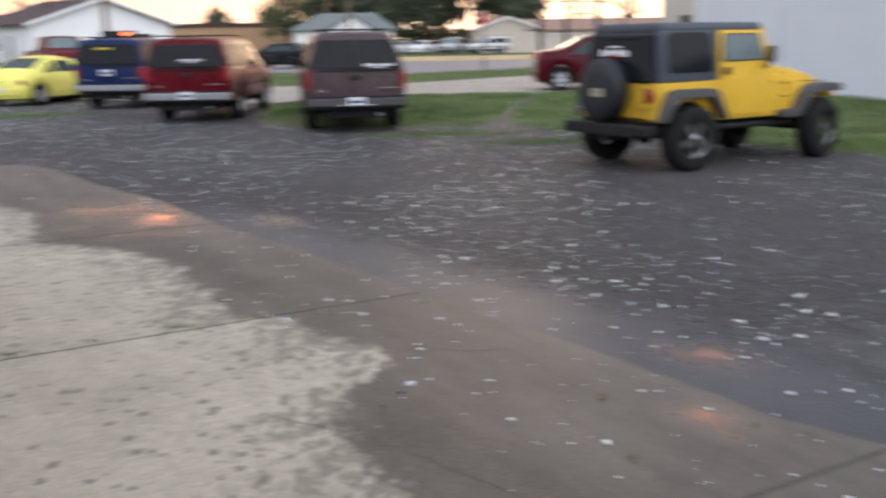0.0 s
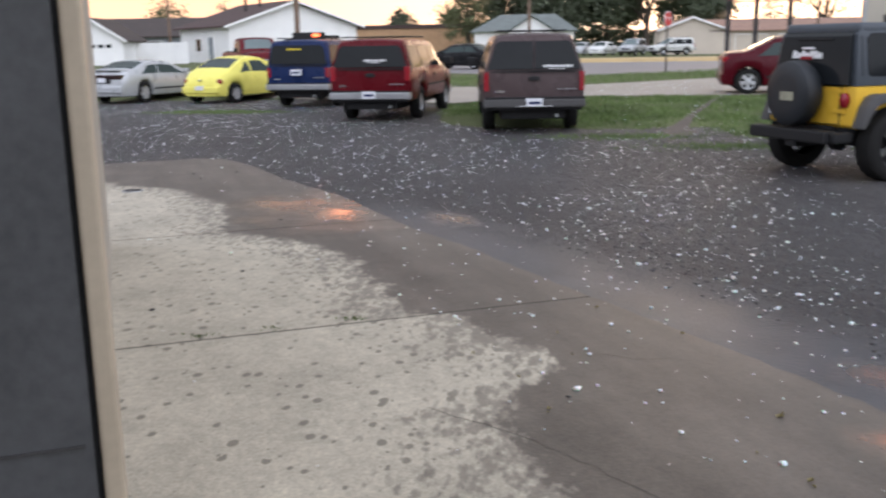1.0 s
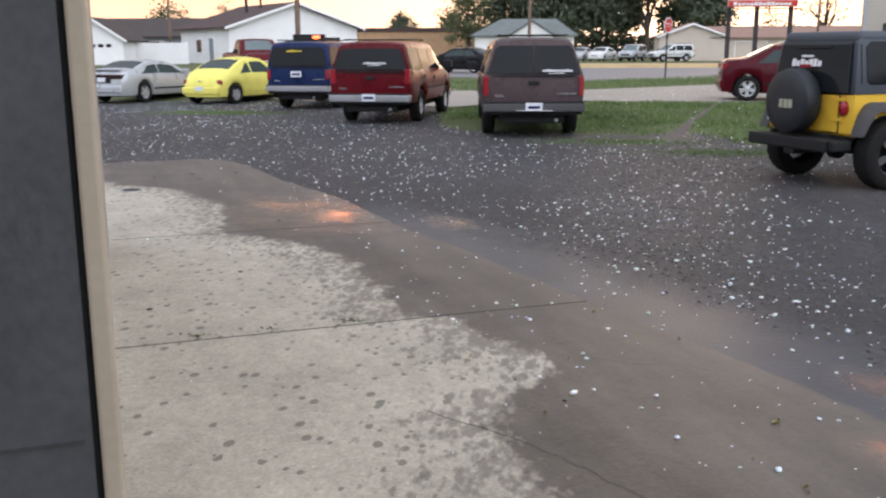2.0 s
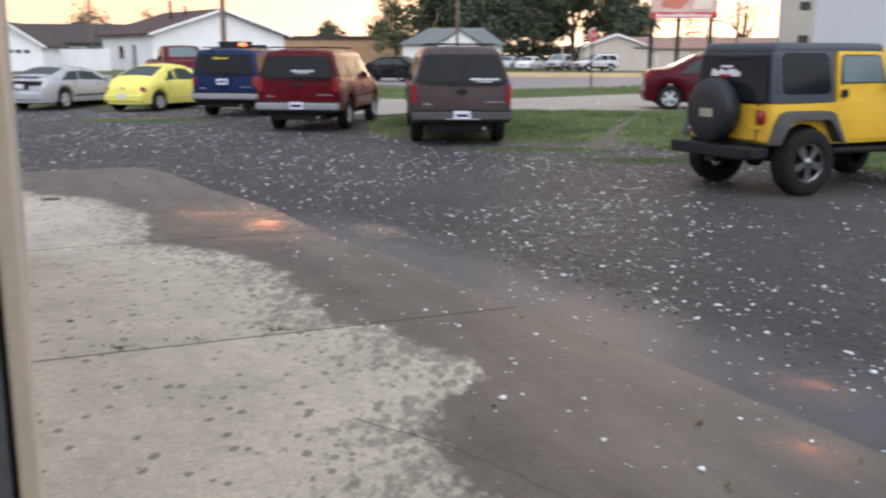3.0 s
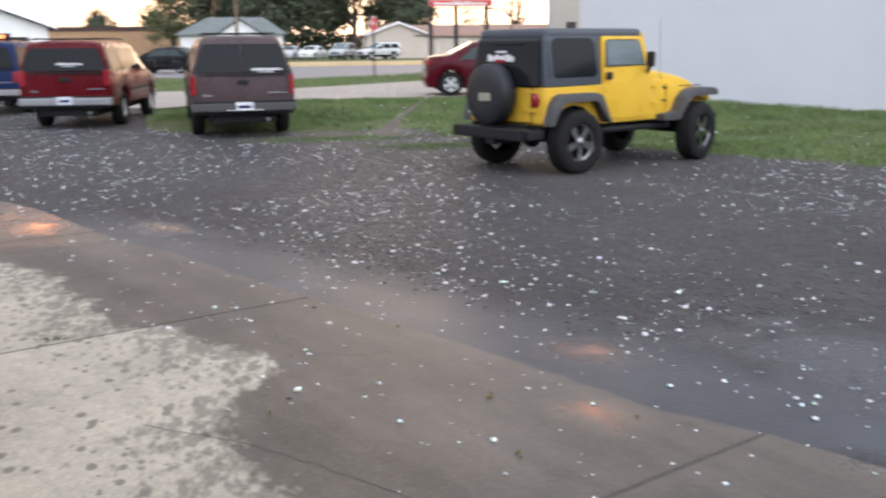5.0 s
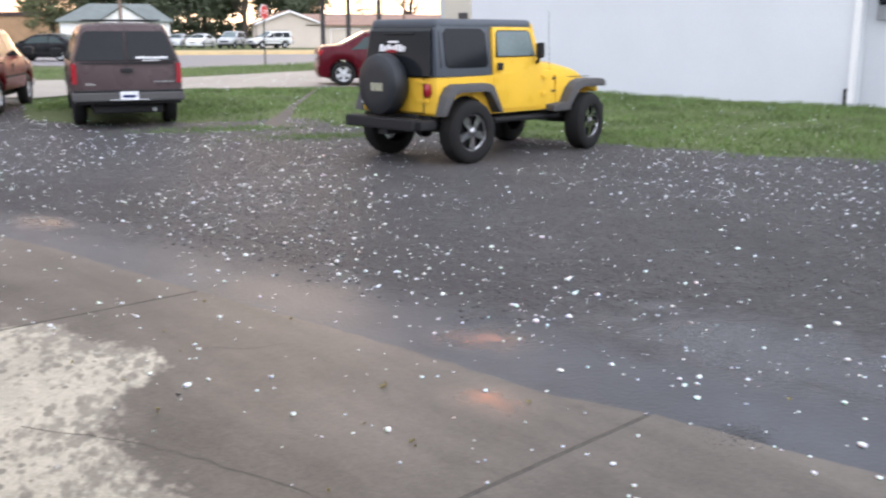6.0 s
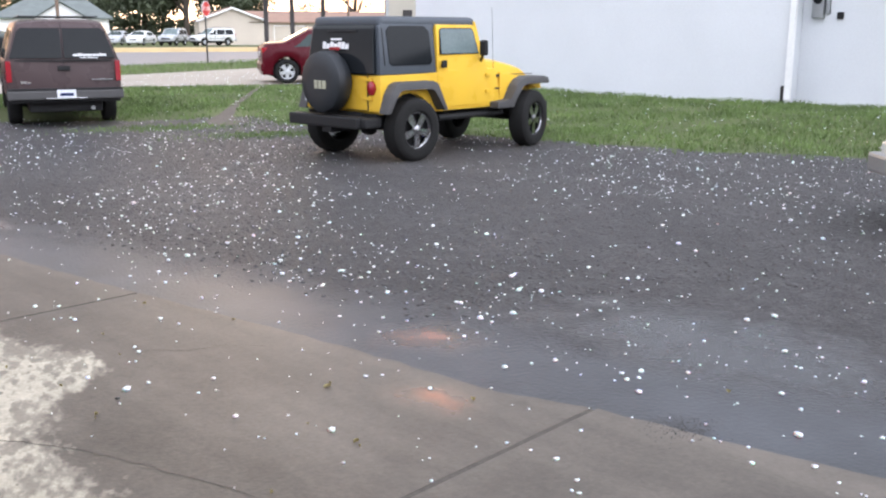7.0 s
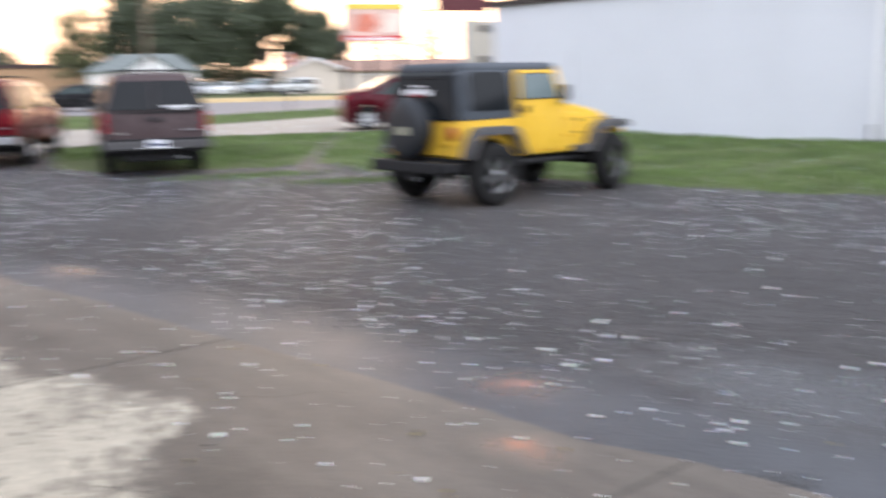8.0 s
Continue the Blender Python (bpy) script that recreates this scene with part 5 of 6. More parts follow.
def opening(parent, name, x0, x1, z0, z1, y=0.0, leaf="glass", frame_mat="white_siding", face="front"):
    """A window or door in a wall that faces -y (front) or -x (side): frame, pane, sill."""
    def b(a0, a1, c0, c1, d0, d1):
        return box(a0, a1, y + d0, y + d1, c0, c1) if face == "front" else box(y + d0, y + d1, a0, a1, c0, c1)
    f = part(name, b(x0 - 0.08, x1 + 0.08, z0 - 0.08, z1 + 0.08, -0.04, 0.05), frame_mat, parent)
    part("pane" if leaf.startswith("glass") else "leaf", b(x0, x1, z0, z1, -0.05, 0.02), leaf, f)
    part("sill", b(x0 - 0.12, x1 + 0.12, z0 - 0.14, z0 - 0.082, -0.10, 0.03), frame_mat, f)
    return f


def turned(x, y, deg, z=0.0):
    return Matrix.Translation((x, y, z)) @ Matrix.Rotation(radians(deg), 4, "Z")


h = gable_house("white_house", turned(-23.2, 75, 40, 0.4), "white house with low brown shingle roof behind the lot", 11.5, 10.6, 2.9, 4.75, "white_siding", "roof_brown", 0.5)
opening(h, "door", 3.2, 4.1, 0.1, 2.1, 0.0, "grey_siding", face="side")
opening(h, "window", 5.8, 6.9, 1.0, 2.0, 0.0, "glass", face="side")
opening(h, "window", 8.0, 9.8, 1.2, 2.15, 0.0, "glass")
part("chimney", box(8.3, 9.0, 3.0, 3.7, 3.4, 4.6), "steel", h)
part("vent_pipe", tube((3.4, 4.2, 3.6), (3.4, 4.2, 5.6), 0.12), "dark_steel", h)
part("vent_pipe", tube((4.6, 4.0, 4.0), (4.6, 4.0, 5.3), 0.10), "dark_steel", h)

h = gable_house("small_garage", turned(-35.3, 72, 8, 0.35), "grey-white garage with panelled door", 4.6, 6, 2.0, 3.5, "white_siding", "roof_dark", 0.35)
opening(h, "garage_door", 1.2, 3.9, 0.05, 1.9, 0.0, "white_siding")
for k in range(4):
    part("door_pane", box(1.5 + 0.6 * k, 1.9 + 0.6 * k, -0.06, -0.051, 1.45, 1.7), "glass", h)
h = gable_house("grey_house", turned(-47, 95, 6, 0.4), "grey-sided house with dark shingle roof", 18, 9, 2.5, 4.2, "grey_siding", "roof_dark", 0.5, "x")
opening(h, "window", 9, 10.4, 0.9, 2.0, 0.0)

fence = thing("fence", turned(-31.2, 76, -3, 0.4), "white board fence beside the house", "fence")
for k in range(26):
    part("board", box(0.17 * k, 0.17 * k + 0.155, 0, 0.03, 0, 1.75), "white_siding", fence)
for k in range(3):
    part("post", box(2.1 * k, 2.1 * k + 0.1, 0.031, 0.13, 0, 1.8), "white_siding", fence)

h = thing("cottage", Matrix.Translation((-6.7, 125, 0)), "small white house with grey hipped shingle roof", "house", "houses across the street")
part("wall", box(0, 12.6, 0, 8, -0.3, 3.2), "white_siding", h)
bm = bmesh.new()
lo = [bm.verts.new(q) for q in ((-0.5, -0.5, 3.05), (13.1, -0.5, 3.05), (13.1, 8.5, 3.05), (-0.5, 8.5, 3.05))]
up = [bm.verts.new((v.co.x, v.co.y, 3.22)) for v in lo]
rg = [bm.verts.new((3.3, 4, 5.35)), bm.verts.new((10.4, 4, 5.35))]
bm.faces.new(lo[::-1])
for k in range(4):
    bm.faces.new((lo[k - 1], lo[k], up[k], up[k - 1]))
for f in ((up[0], up[1], rg[1], rg[0]), (up[1], up[2], rg[1]), (up[2], up[3], rg[0], rg[1]), (up[3], up[0], rg[0])):
    bm.faces.new(f)
part("roof", bm, "roof_grey", h)
part("porch_wall", prism([(4.5, -0.2), (10.1, -0.2), (10.1, 3.1), (7.3, 4.85), (4.5, 3.1)], "y", -2.2, -0.05), "white_siding", h)
for sg in (-1, 1):
    part("porch_roof", prism([(7.3, 4.92), (7.3 + sg * 3.2, 2.92), (7.3 + sg * 3.2, 3.06), (7.3, 5.08)], "y", -2.6, 3.6), "roof_grey", h)
opening(h, "window", 6.6, 7.9, 1.1, 2.3, -2.2)
opening(h, "window", 2.0, 3.4, 1.0, 2.2, 0.0)
opening(h, "door", 10.9, 11.8, 0.1, 2.1, 0.0, "grey_siding")

h = gable_house("tan_garage", turned(13.9, 105, 0), "tan gabled outbuilding with brown shingle roof", 6.9, 4.0, 2.7, 3.95, "tan_wall", "roof_tan", 0.3)
part("long_wing", prism([(0.4, -0.2), (9, -0.2), (9, 2.6), (4.7, 3.7), (0.4, 2.6)], "x", 6.92, 24), "tan_wall", h)
for sg in (-1, 1):
    part("wing_roof", prism([(4.7, 3.72), (4.7 + sg * 4.7, 2.52), (4.7 + sg * 4.7, 2.66), (4.7, 3.88)], "x", 5.2, 24.3), "roof_tan", h)
opening(h, "wide_door", 8.0, 11.2, 0.1, 2.2, 0.4, "tan_wall")
opening(h, "wide_door", 12.5, 16.5, 0.1, 2.2, 0.4, "tan_wall")

t = thing("brick_hall", Matrix.Translation((-29, 160, 0)), "long low orange-brown brick building with flat roof", "building", "houses across the street")
part("wall", box(0, 30, 0, 14, -0.3, 4.3), "brick", t)
part("parapet", box(-0.2, 30.2, -0.2, 14.2, 4.303, 4.9), "roof_brown", t)
for k in range(10):
    part("pilaster", box(1.2 + 3 * k, 1.6 + 3 * k, -0.15, -0.003, -0.3, 4.2), "brick", t)

# the rest of the white building: downpipe, meter, beige end, sign
pipe = thing("downpipe", Matrix(), "white square downpipe with a dark boot on the wall corner", "downpipe")
wallbox("pipe", -0.15, -0.02, -0.085, 0.0, 0.25, TOP, "white_siding", pipe, bevel=0.01)
wallbox("boot", -0.015, 0.05, -0.10, -0.003, 0.02, 0.55, "dark_steel", pipe, bevel=0.01)
meter = thing("electric_meter", Matrix(), "grey electric meter box with conduit on white wall", "electric meter")
wallbox("meter_box", -0.50, -0.25, 0.42, 0.548, 1.95, 2.5, "steel", meter, bevel=0.012)
wallbox("conduit", -0.60, -0.53, 0.48, 0.545, 2.05, TOP, "steel", meter)
o = CORNER + WD * -0.37 + WN * 0.41
part("meter_dial", lathe([(0.0001, -0.06), (0.075, -0.05), (0.085, 0.0), (0.085, 0.03)], 20, m=Matrix.Translation((o.x, o.y, 2.32)) @ Matrix.Rotation(math.atan2(WN.y, WN.x) - math.pi / 2, 4, "Z")), "glass", meter)
outlet = thing("wall_socket", Matrix(), "small black weatherproof socket on white wall", "socket")
wallbox("cover", -0.89, -0.77, 0.49, 0.548, 1.93, 2.07, "black_trim", outlet, bevel=0.01)

beige = thing("beige_building", Matrix(), "tall beige rendered building end with small vents", "building")
part("end_wall", box(13.1, 16.4, 40.0, 40.5, -0.2, 4.0), "beige_wall", beige)
part("corner_board", box(12.97, 13.098, 39.95, 40.15, -0.2, 4.05), "steel", beige)
for z in (2.25, 3.55):
    part("vent", box(13.75, 14.15, 39.94, 40.03, z, z + 0.3, 0.01), "dark_steel", beige)
sgn = thing("hanging_sign", Matrix(), "dark red sign board at the roof of the building", "sign")
part("board", box(11.9, 14.2, 40.2, 40.4, 4.45, 5.6, 0.02), "sign_dark_red", sgn)
part("bracket", box(13.3, 13.4, 40.25, 40.35, 3.9, 4.449), "dark_steel", sgn)

# ---- street furniture ----
def pole(name, x, y, r, h, material, label, arms=0, z=0.0):
    t = thing(name, Matrix.Translation((x, y, z)), label, "utility pole", "poles")
    part("shaft", tube((0, 0, -0.2), (0, 0, h), r, r * 0.75, 14), material, t)
    for k in range(arms):
        part("crossarm", box(-1.2, 1.2, -0.06, 0.06, h - 0.6 - 0.9 * k, h - 0.48 - 0.9 * k), material, t)
        for s in (-1.05, -0.5, 0.5, 1.05):
            part("insulator", tube((s, 0, h - 0.48 - 0.9 * k), (s, 0, h - 0.33 - 0.9 * k), 0.04), "steel", t)
    return t


pole("utility_pole", -10.75, 46, 0.135, 9, "pole_wood", "brown wooden utility pole", 1)
pole("utility_pole", -31.7, 85, 0.13, 9, "pole_wood", "grey weathered wooden utility pole", 1, 0.4)
pole("utility_pole", 0.2, 95, 0.17, 10, "pole_wood", "grey weathered wooden utility pole", 1)
pole("utility_pole", 27.5, 96, 0.14, 9, "pole_wood", "grey weathered wooden utility pole", 1)

stop = thing("stop_sign", turned(6.27, 45.2, 50, UP), "red octagonal stop sign on a thin steel post", "stop sign")
part("post", box(-0.03, 0.03, -0.02, 0.03, 0, 2.76), "dark_steel", stop)
o8 = [(0.36 * math.cos(radians(22.5 + 45 * k)), 2.38 + 0.36 * math.sin(radians(22.5 + 45 * k))) for k in range(8)]
face = part("sign_plate", prism(o8, "y", -0.045, -0.021), "sign_white", stop, "white-rimmed red octagon")
o8 = [(0.325 * math.cos(radians(22.5 + 45 * k)), 2.38 + 0.325 * math.sin(radians(22.5 + 45 * k))) for k in range(8)]
part("sign_face", prism(o8, "y", -0.050, -0.0455), "sign_red", face)
cu = bpy.data.curves.new("word", "FONT")
cu.body, cu.size, cu.align_x, cu.align_y = "STOP", 0.24, "CENTER", "CENTER"
word = new("word", cu)
dg = bpy.context.evaluated_depsgraph_get()
me = bpy.data.meshes.new_from_object(word.evaluated_get(dg))
bpy.data.objects.remove(word)
me.materials.clear()
me.materials.append(M["sign_white"])
wo = new("lettering", me)
wo.parent, wo.matrix_local = face, pose(0, -0.053, 2.38, 90, 0, 0)

bb = thing("billboard", Matrix(), "billboard with a faded red and pink poster on three dark posts", "billboard")
for x in (17.0, 19.3, 22.1):
    part("post", box(x - 0.17, x + 0.17, 85.2, 85.5, 0, 8.0), "dark_steel", bb)
panel = part("panel", box(16.8, 22.5, 84.8, 85.1, 4.95, 8.2, 0.02), "sign_pink", bb, "faded pink and red poster")
part("lower_band", box(16.82, 22.48, 84.77, 84.797, 4.96, 5.45), "sign_red", panel)
part("top_band", box(16.82, 22.48, 84.77, 84.797, 7.75, 8.19), "sign_yellow", panel)
part("poster_shape", prism([(17.6, 5.9), (19.2, 5.7), (20.0, 6.4), (19.4, 7.4), (18.0, 7.2)], "y", 84.77, 84.797), "sign_coral", panel)
part("poster_shape", prism([(20.3, 5.7), (22.0, 5.8), (22.1, 7.3), (20.8, 7.5)], "y", 84.77, 84.797), "sign_cream", panel)
bars(panel, lambda a, b, c, d: box(min(a, b), max(a, b), 84.74, 84.768, c, d), letters(17.2, 22.0, 5.05, 5.35, 14, 3), "sign_white", "poster_lettering", "unreadable poster lettering")
part("catwalk", box(16.6, 22.7, 84.3, 84.79, 4.75, 4.83), "dark_steel", bb)

# ---- vehicles further off ----
def pickup(m, label, paint_name):
    t = thing("pickup", m, label, "car", "vehicles parked in the lot")
    x0, x1, w, wb, r = -1.2, 4.25, 0.98, 3.35, 0.39
    top = [(x0, 1.27), (1.28, 1.28), (1.30, 1.30), (1.36, 1.86), (1.55, 1.94), (2.2, 1.95), (2.42, 1.90), (2.92, 1.36), (3.0, 1.32), (4.0, 1.24), (4.15, 1.15), (x1, 0.98)]
    s = Shell(x0, x1, top, [(x0, 1.22), (2.9, 1.24), (4.0, 1.12), (x1, 0.9)], 0.5, [(x0, w * 0.97), (0, w), (3.6, w), (x1, w * 0.9)], 0.2, [(0, r + 0.1, r), (wb, r + 0.1, r)], 0.0, 0.03, 0.09)
    part("body", s.mesh(), paint_name, t, smooth=32)
    part("bed_floor", box(x0 + 0.1, 1.2, -0.8, 0.8, 1.285, 1.32), "black_trim", t, "dark open load bed")
    part("windscreen", s.over(2.86, 2.46, inset=0.10), "glass_clear", t)
    for sg in (1, -1):
        part("side_window", s.side(1.5, 2.75, 0.1, 0.88, sg, cut0=0.05, cut1=0.42), "glass", t)
        part("mirror", box(2.5, 2.62, sg * 1.0, sg * 1.2, 1.28, 1.48, 0.02), "black_trim", t)
        part("headlamp", box(x1 - 0.08, x1 + 0.015, sg * 0.55, sg * 0.84, 0.78, 0.92, 0.02), "lamp_clear", t)
        for x in (0, wb):
            wheel(t, x, sg * (w - 0.15), r, 0.25, sg, r * 0.58)
    part("grille", box(x1 - 0.05, x1 + 0.012, -0.52, 0.52, 0.76, 0.94, 0.02), "chrome", t)
    part("front_bumper", box(x1 - 0.1, x1 + 0.12, -0.92, 0.92, 0.45, 0.66, 0.03), "chrome", t)
    part("underbody", box(x0 + 0.1, x1 - 0.2, -0.6, 0.6, 0.3, 0.75, 0.02), "black_trim", t)
    return t


pickup(at(-14.2, 49.0, 150, UP - 0.08), "red pickup truck facing the lot beside the white house", "red_paint")
# van and lit beacon are added to give the orange spot over the blue van
suv("dark_truck", at(-8.95, 40.6, 8, UP - 0.12), "dark tall van added behind the parked cars to carry the beacon", "black_paint", wb=3.2, h=1.845, w=0.95, belt=1.3, rack=False)
bc = thing("beacon_stand_in", Matrix.Translation((-8.62, 40.3, 2.03)), "lit amber beacon standing in for an orange spot above the vans", "beacon")
part("lens", lathe([(0.0001, -0.06), (0.10, -0.05), (0.13, 0.0), (0.13, 0.05)], 16, m=Matrix.Translation((0.0, -0.03, 0.09)) @ Matrix.Diagonal((1.4, 1, 0.55, 1))), "beacon", bc)
part("light_bar", box(-0.98, 0.34, -0.02, 0.22, -0.05, 0.21, 0.02), "black_trim", bc, "black roof light bar")
G2 = "cars parked across the street"
saloon("far_saloon", at(6.2, 107.0, 200, UP), "pale silver saloon across the street", "silver_paint", group=G2)
saloon("far_saloon", at(8.5, 105.8, 205, UP), "white saloon across the street", "white_paint", group=G2)
suv("far_wagon", at(11.4, 103.5, 205, UP), "silver-grey estate wagon across the street", "silver_paint", wb=2.6, h=1.68, over_r=0.9, belt=1.05, w=0.9, r=0.35, group=G2, rack=False, hood=1.0)
suv("far_wagon", at(15.6, 100.5, 245, UP), "white estate wagon across the street", "white_paint", wb=2.7, h=1.70, over_r=0.9, belt=1.05, w=0.93, r=0.36, group=G2, hood=1.02)
suv("grey_wagon", at(9.96, 5.35, -65), "silver-grey car at the edge of the lot", "silver_paint", wb=2.7, h=1.5, over_r=1.0, belt=0.95, w=0.9, r=0.33, rack=False, hood=0.95)

# ---- trees ----
def tree(x, y, h, r, n, seed, material="foliage", low=0.22, leaf=0.6, label="tall dark green leafy tree", z=0.0):
    rng = random.Random(seed)
    t = thing("tree", Matrix.Translation((x, y, z)), label, "tree", "trees behind the street")
    bm = tube((0, 0, -0.3), (0, 0, h * 0.35), 0.035 * h, 0.024 * h, 10)
    tips = []
    for k in range(9):
        a, e = 2 * math.pi * k / 9 + rng.uniform(-0.3, 0.3), rng.uniform(0.5, 1.15)
        z0 = h * rng.uniform(0.22, 0.42)
        ln = r * rng.uniform(0.6, 0.95)
        q = Vector((math.cos(a) * math.cos(e) * ln, math.sin(a) * math.cos(e) * ln, z0 + math.sin(e) * h * 0.42))
        tube((0, 0, z0), q, 0.013 * h, 0.004 * h, 6, bm)
        tips.append(q)
    tube((0, 0, h * 0.33), (0, 0, h * 0.85), 0.022 * h, 0.005 * h, 8, bm)
    part("trunk", bm, "bark", t)
    # clumps of leaves, uneven and with gaps
    clumps = []
    while len(clumps) < 60:
        p = Vector((rng.uniform(-1, 1), rng.uniform(-1, 1), rng.uniform(-1, 1)))
        if 0.25 < p.length < 1.0:
            zz = p.z * (1 - low) * h / 2 + h * (1 + low) / 2
            taper = 1.0 - 0.35 * max(0, p.z)
            clumps.append((Vector((p.x * r * taper, p.y * r * taper, zz)), r * rng.uniform(0.18, 0.40)))
    vs, fs = [], []
    for k in range(n):
        c, s = clumps[rng.randrange(len(clumps))]
        d = Vector((rng.gauss(0, 1), rng.gauss(0, 1), rng.gauss(0, 0.75)))
        o = c + d * s * 0.62
        u = Vector((rng.gauss(0, 1), rng.gauss(0, 1), rng.gauss(0, 1))).normalized()
        w = u.cross(Vector((rng.gauss(0, 1), rng.gauss(0, 1), rng.gauss(0, 1)))).normalized()
        g = leaf * rng.uniform(0.5, 1.2)
        b = len(vs)
        vs += [o - u * g * 0.5, o + w * g * 0.28, o + u * g * 0.5, o - w * g * 0.3]
        fs.append((b, b + 1, b + 2, b + 3))
    me = bpy.data.meshes.new("crown")
    me.from_pydata([tuple(v) for v in vs], [], fs)
    me.materials.append(M[material])
    cr = new("crown", me)
    cr.parent = t
    return t


tree(-8.5, 141, 12.0, 3.6, 4500, 1, "foliage_light", 0.08, 0.48, "olive green slender leafy tree")
tree(-1.5, 144, 15.0, 5.2, 14000, 2, low=0.12)
tree(5.5, 140, 15.0, 5.0, 14000, 3, low=0.10)
tree(11.5, 143, 14.0, 5.0, 13000, 4, low=0.12)
tree(16.6, 138, 14.0, 4.4, 8000, 5, low=0.56)
tree(23.4, 140, 12.0, 4.6, 12000, 6, low=0.15)
tree(-24.5, 190, 8.2, 2.8, 3800, 7, low=0.25, label="small round tree on the skyline")
tree(-14.0, 184, 7.6, 3.0, 3800, 8, "foliage_light", 0.15, label="small tree on the skyline")
tree(36.5, 124, 10.5, 3.6, 900, 10, "foliage_light", 0.25, 0.34, "thin open-crowned tree beyond the street")
tree(31.0, 126, 6.6, 2.6, 900, 11, low=0.2, leaf=0.34, label="small tree behind the billboard")
tree(-42.0, 112, 6.6, 3.2, 2500, 12, "foliage_light", 0.2, 0.36, "small tree behind the grey house", 0.4)
tree(-36.0, 116, 6.2, 2.6, 2500, 13, low=0.2, leaf=0.36, label="small tree behind the grey house", z=0.4)


rng = random.Random(21)
vs, fs = [], []
for k in range(19000):            # hedge and undergrowth behind the parked cars
    # past x = 40 out of view, added to screen low sky from car sides
    x = rng.uniform(-8, 125)
    hh = 3.4 + 1.3 * noise.noise((x * 0.12, 3.1, 0)) + 0.8 * noise.noise((x * 0.5, 1.0, 0))
    o = Vector((x, 150 + rng.uniform(-1.5, 1.5), max(0.1, hh * rng.random() ** 0.7)))
    u = Vector((rng.gauss(0, 1), rng.gauss(0, 1), rng.gauss(0, 1))).normalized()
    w = u.cross(Vector((rng.gauss(0, 1), rng.gauss(0, 1), rng.gauss(0, 1)))).normalized()
    g = rng.uniform(0.35, 0.8)
    b = len(vs)
    vs += [tuple(o - u * g * 0.5), tuple(o + w * g * 0.3), tuple(o + u * g * 0.5), tuple(o - w * g * 0.3)]
    fs.append((b, b + 1, b + 2, b + 3))
me = bpy.data.meshes.new("hedge")
me.from_pydata(vs, [], fs)
me.materials.append(M["foliage"])
tagged(new("hedge", me), "dark undergrowth and hedge behind the far cars", "hedge", kind="stuff")

# ---- grass, hail and stones ----
def inside(poly, x, y):
    c = False
    for k in range(len(poly)):
        (xa, ya), (xb, yb) = poly[k - 1], poly[k]
        if (ya > y) != (yb > y) and x < (xb - xa) * (y - ya) / (yb - ya) + xa:
            c = not c
    return c


def behind_wall(x, y):
    d = Vector((x, y, 0)) - CORNER
    return d.dot(WN) > (-0.03 if d.dot(WD) > -0.02 else 0.5) and d.dot(WD) < 12


rng = random.Random(31)
vs, fs = [], []


def blade(x, y, h):
    z = rise(x, y) - 0.012
    a = rng.uniform(0, 2 * math.pi)
    w = rng.uniform(0.006, 0.013)
    dx, dy = math.cos(a) * w, math.sin(a) * w
    lx, ly = rng.gauss(0, 0.35) * h, rng.gauss(0, 0.35) * h
    b = len(vs)
    vs.extend([(x - dx, y - dy, z), (x + dx, y + dy, z), (x + lx * 0.4 + dx * 0.7, y + ly * 0.4 + dy * 0.7, z + h * 0.6), (x + lx, y + ly, z + h)])
    fs.append((b, b + 1, b + 2))
    fs.append((b, b + 2, b + 3))


n = 0
while n < 62000:
    x, y = rng.uniform(-3, 17), rng.uniform(7, 31)
    if inside(LOT, x + rng.gauss(0, 0.26), y + rng.gauss(0, 0.26)) or behind_wall(x, y) or y > 26.7 + (0.25 * max(0, 1.6 - x) if x < 9 else 20):
        continue
    mid, half = pathway(y)
    if abs(x - mid) < half and rng.random() < 0.93:
        continue
    g = noise.noise((x * 0.9, y * 0.9, 0))
    if rng.random() > 0.72 + 0.6 * g:
        continue
    near_wall = (Vector((x, y, 0)) - CORNER).dot(WN) > -0.5
    blade(x, y, rng.uniform(0.035, 0.085) * (1.15 + 0.8 * g) * (1.2 if near_wall else 1.0))
    n += 1
for k in range(9000):            # the verge beyond the driveway
    x = rng.uniform(-14, 11)
    lo = 37.5 if x < -7 else (34.6 if x < 2 else 34.2 + (x - 2) * 0.9)
    blade(x, rng.uniform(lo, lo + 8.5), rng.uniform(0.08, 0.16))
for k in range(5200):            # thin patches of grass in the gravel
    x, y = rng.choice(((-7.8, 25.6), (-8.4, 25.8), (1.7, 18.3), (3.4, 16.6)))
    blade(rng.gauss(x, 0.75), rng.gauss(y, 0.3), rng.uniform(0.03, 0.07))
me = bpy.data.meshes.new("grass")
me.from_pydata(vs, [], fs)
me.materials.append(M["grass"])
tagged(new("grass", me), "rough green grass along the lot and the white wall", "grass", kind="stuff")

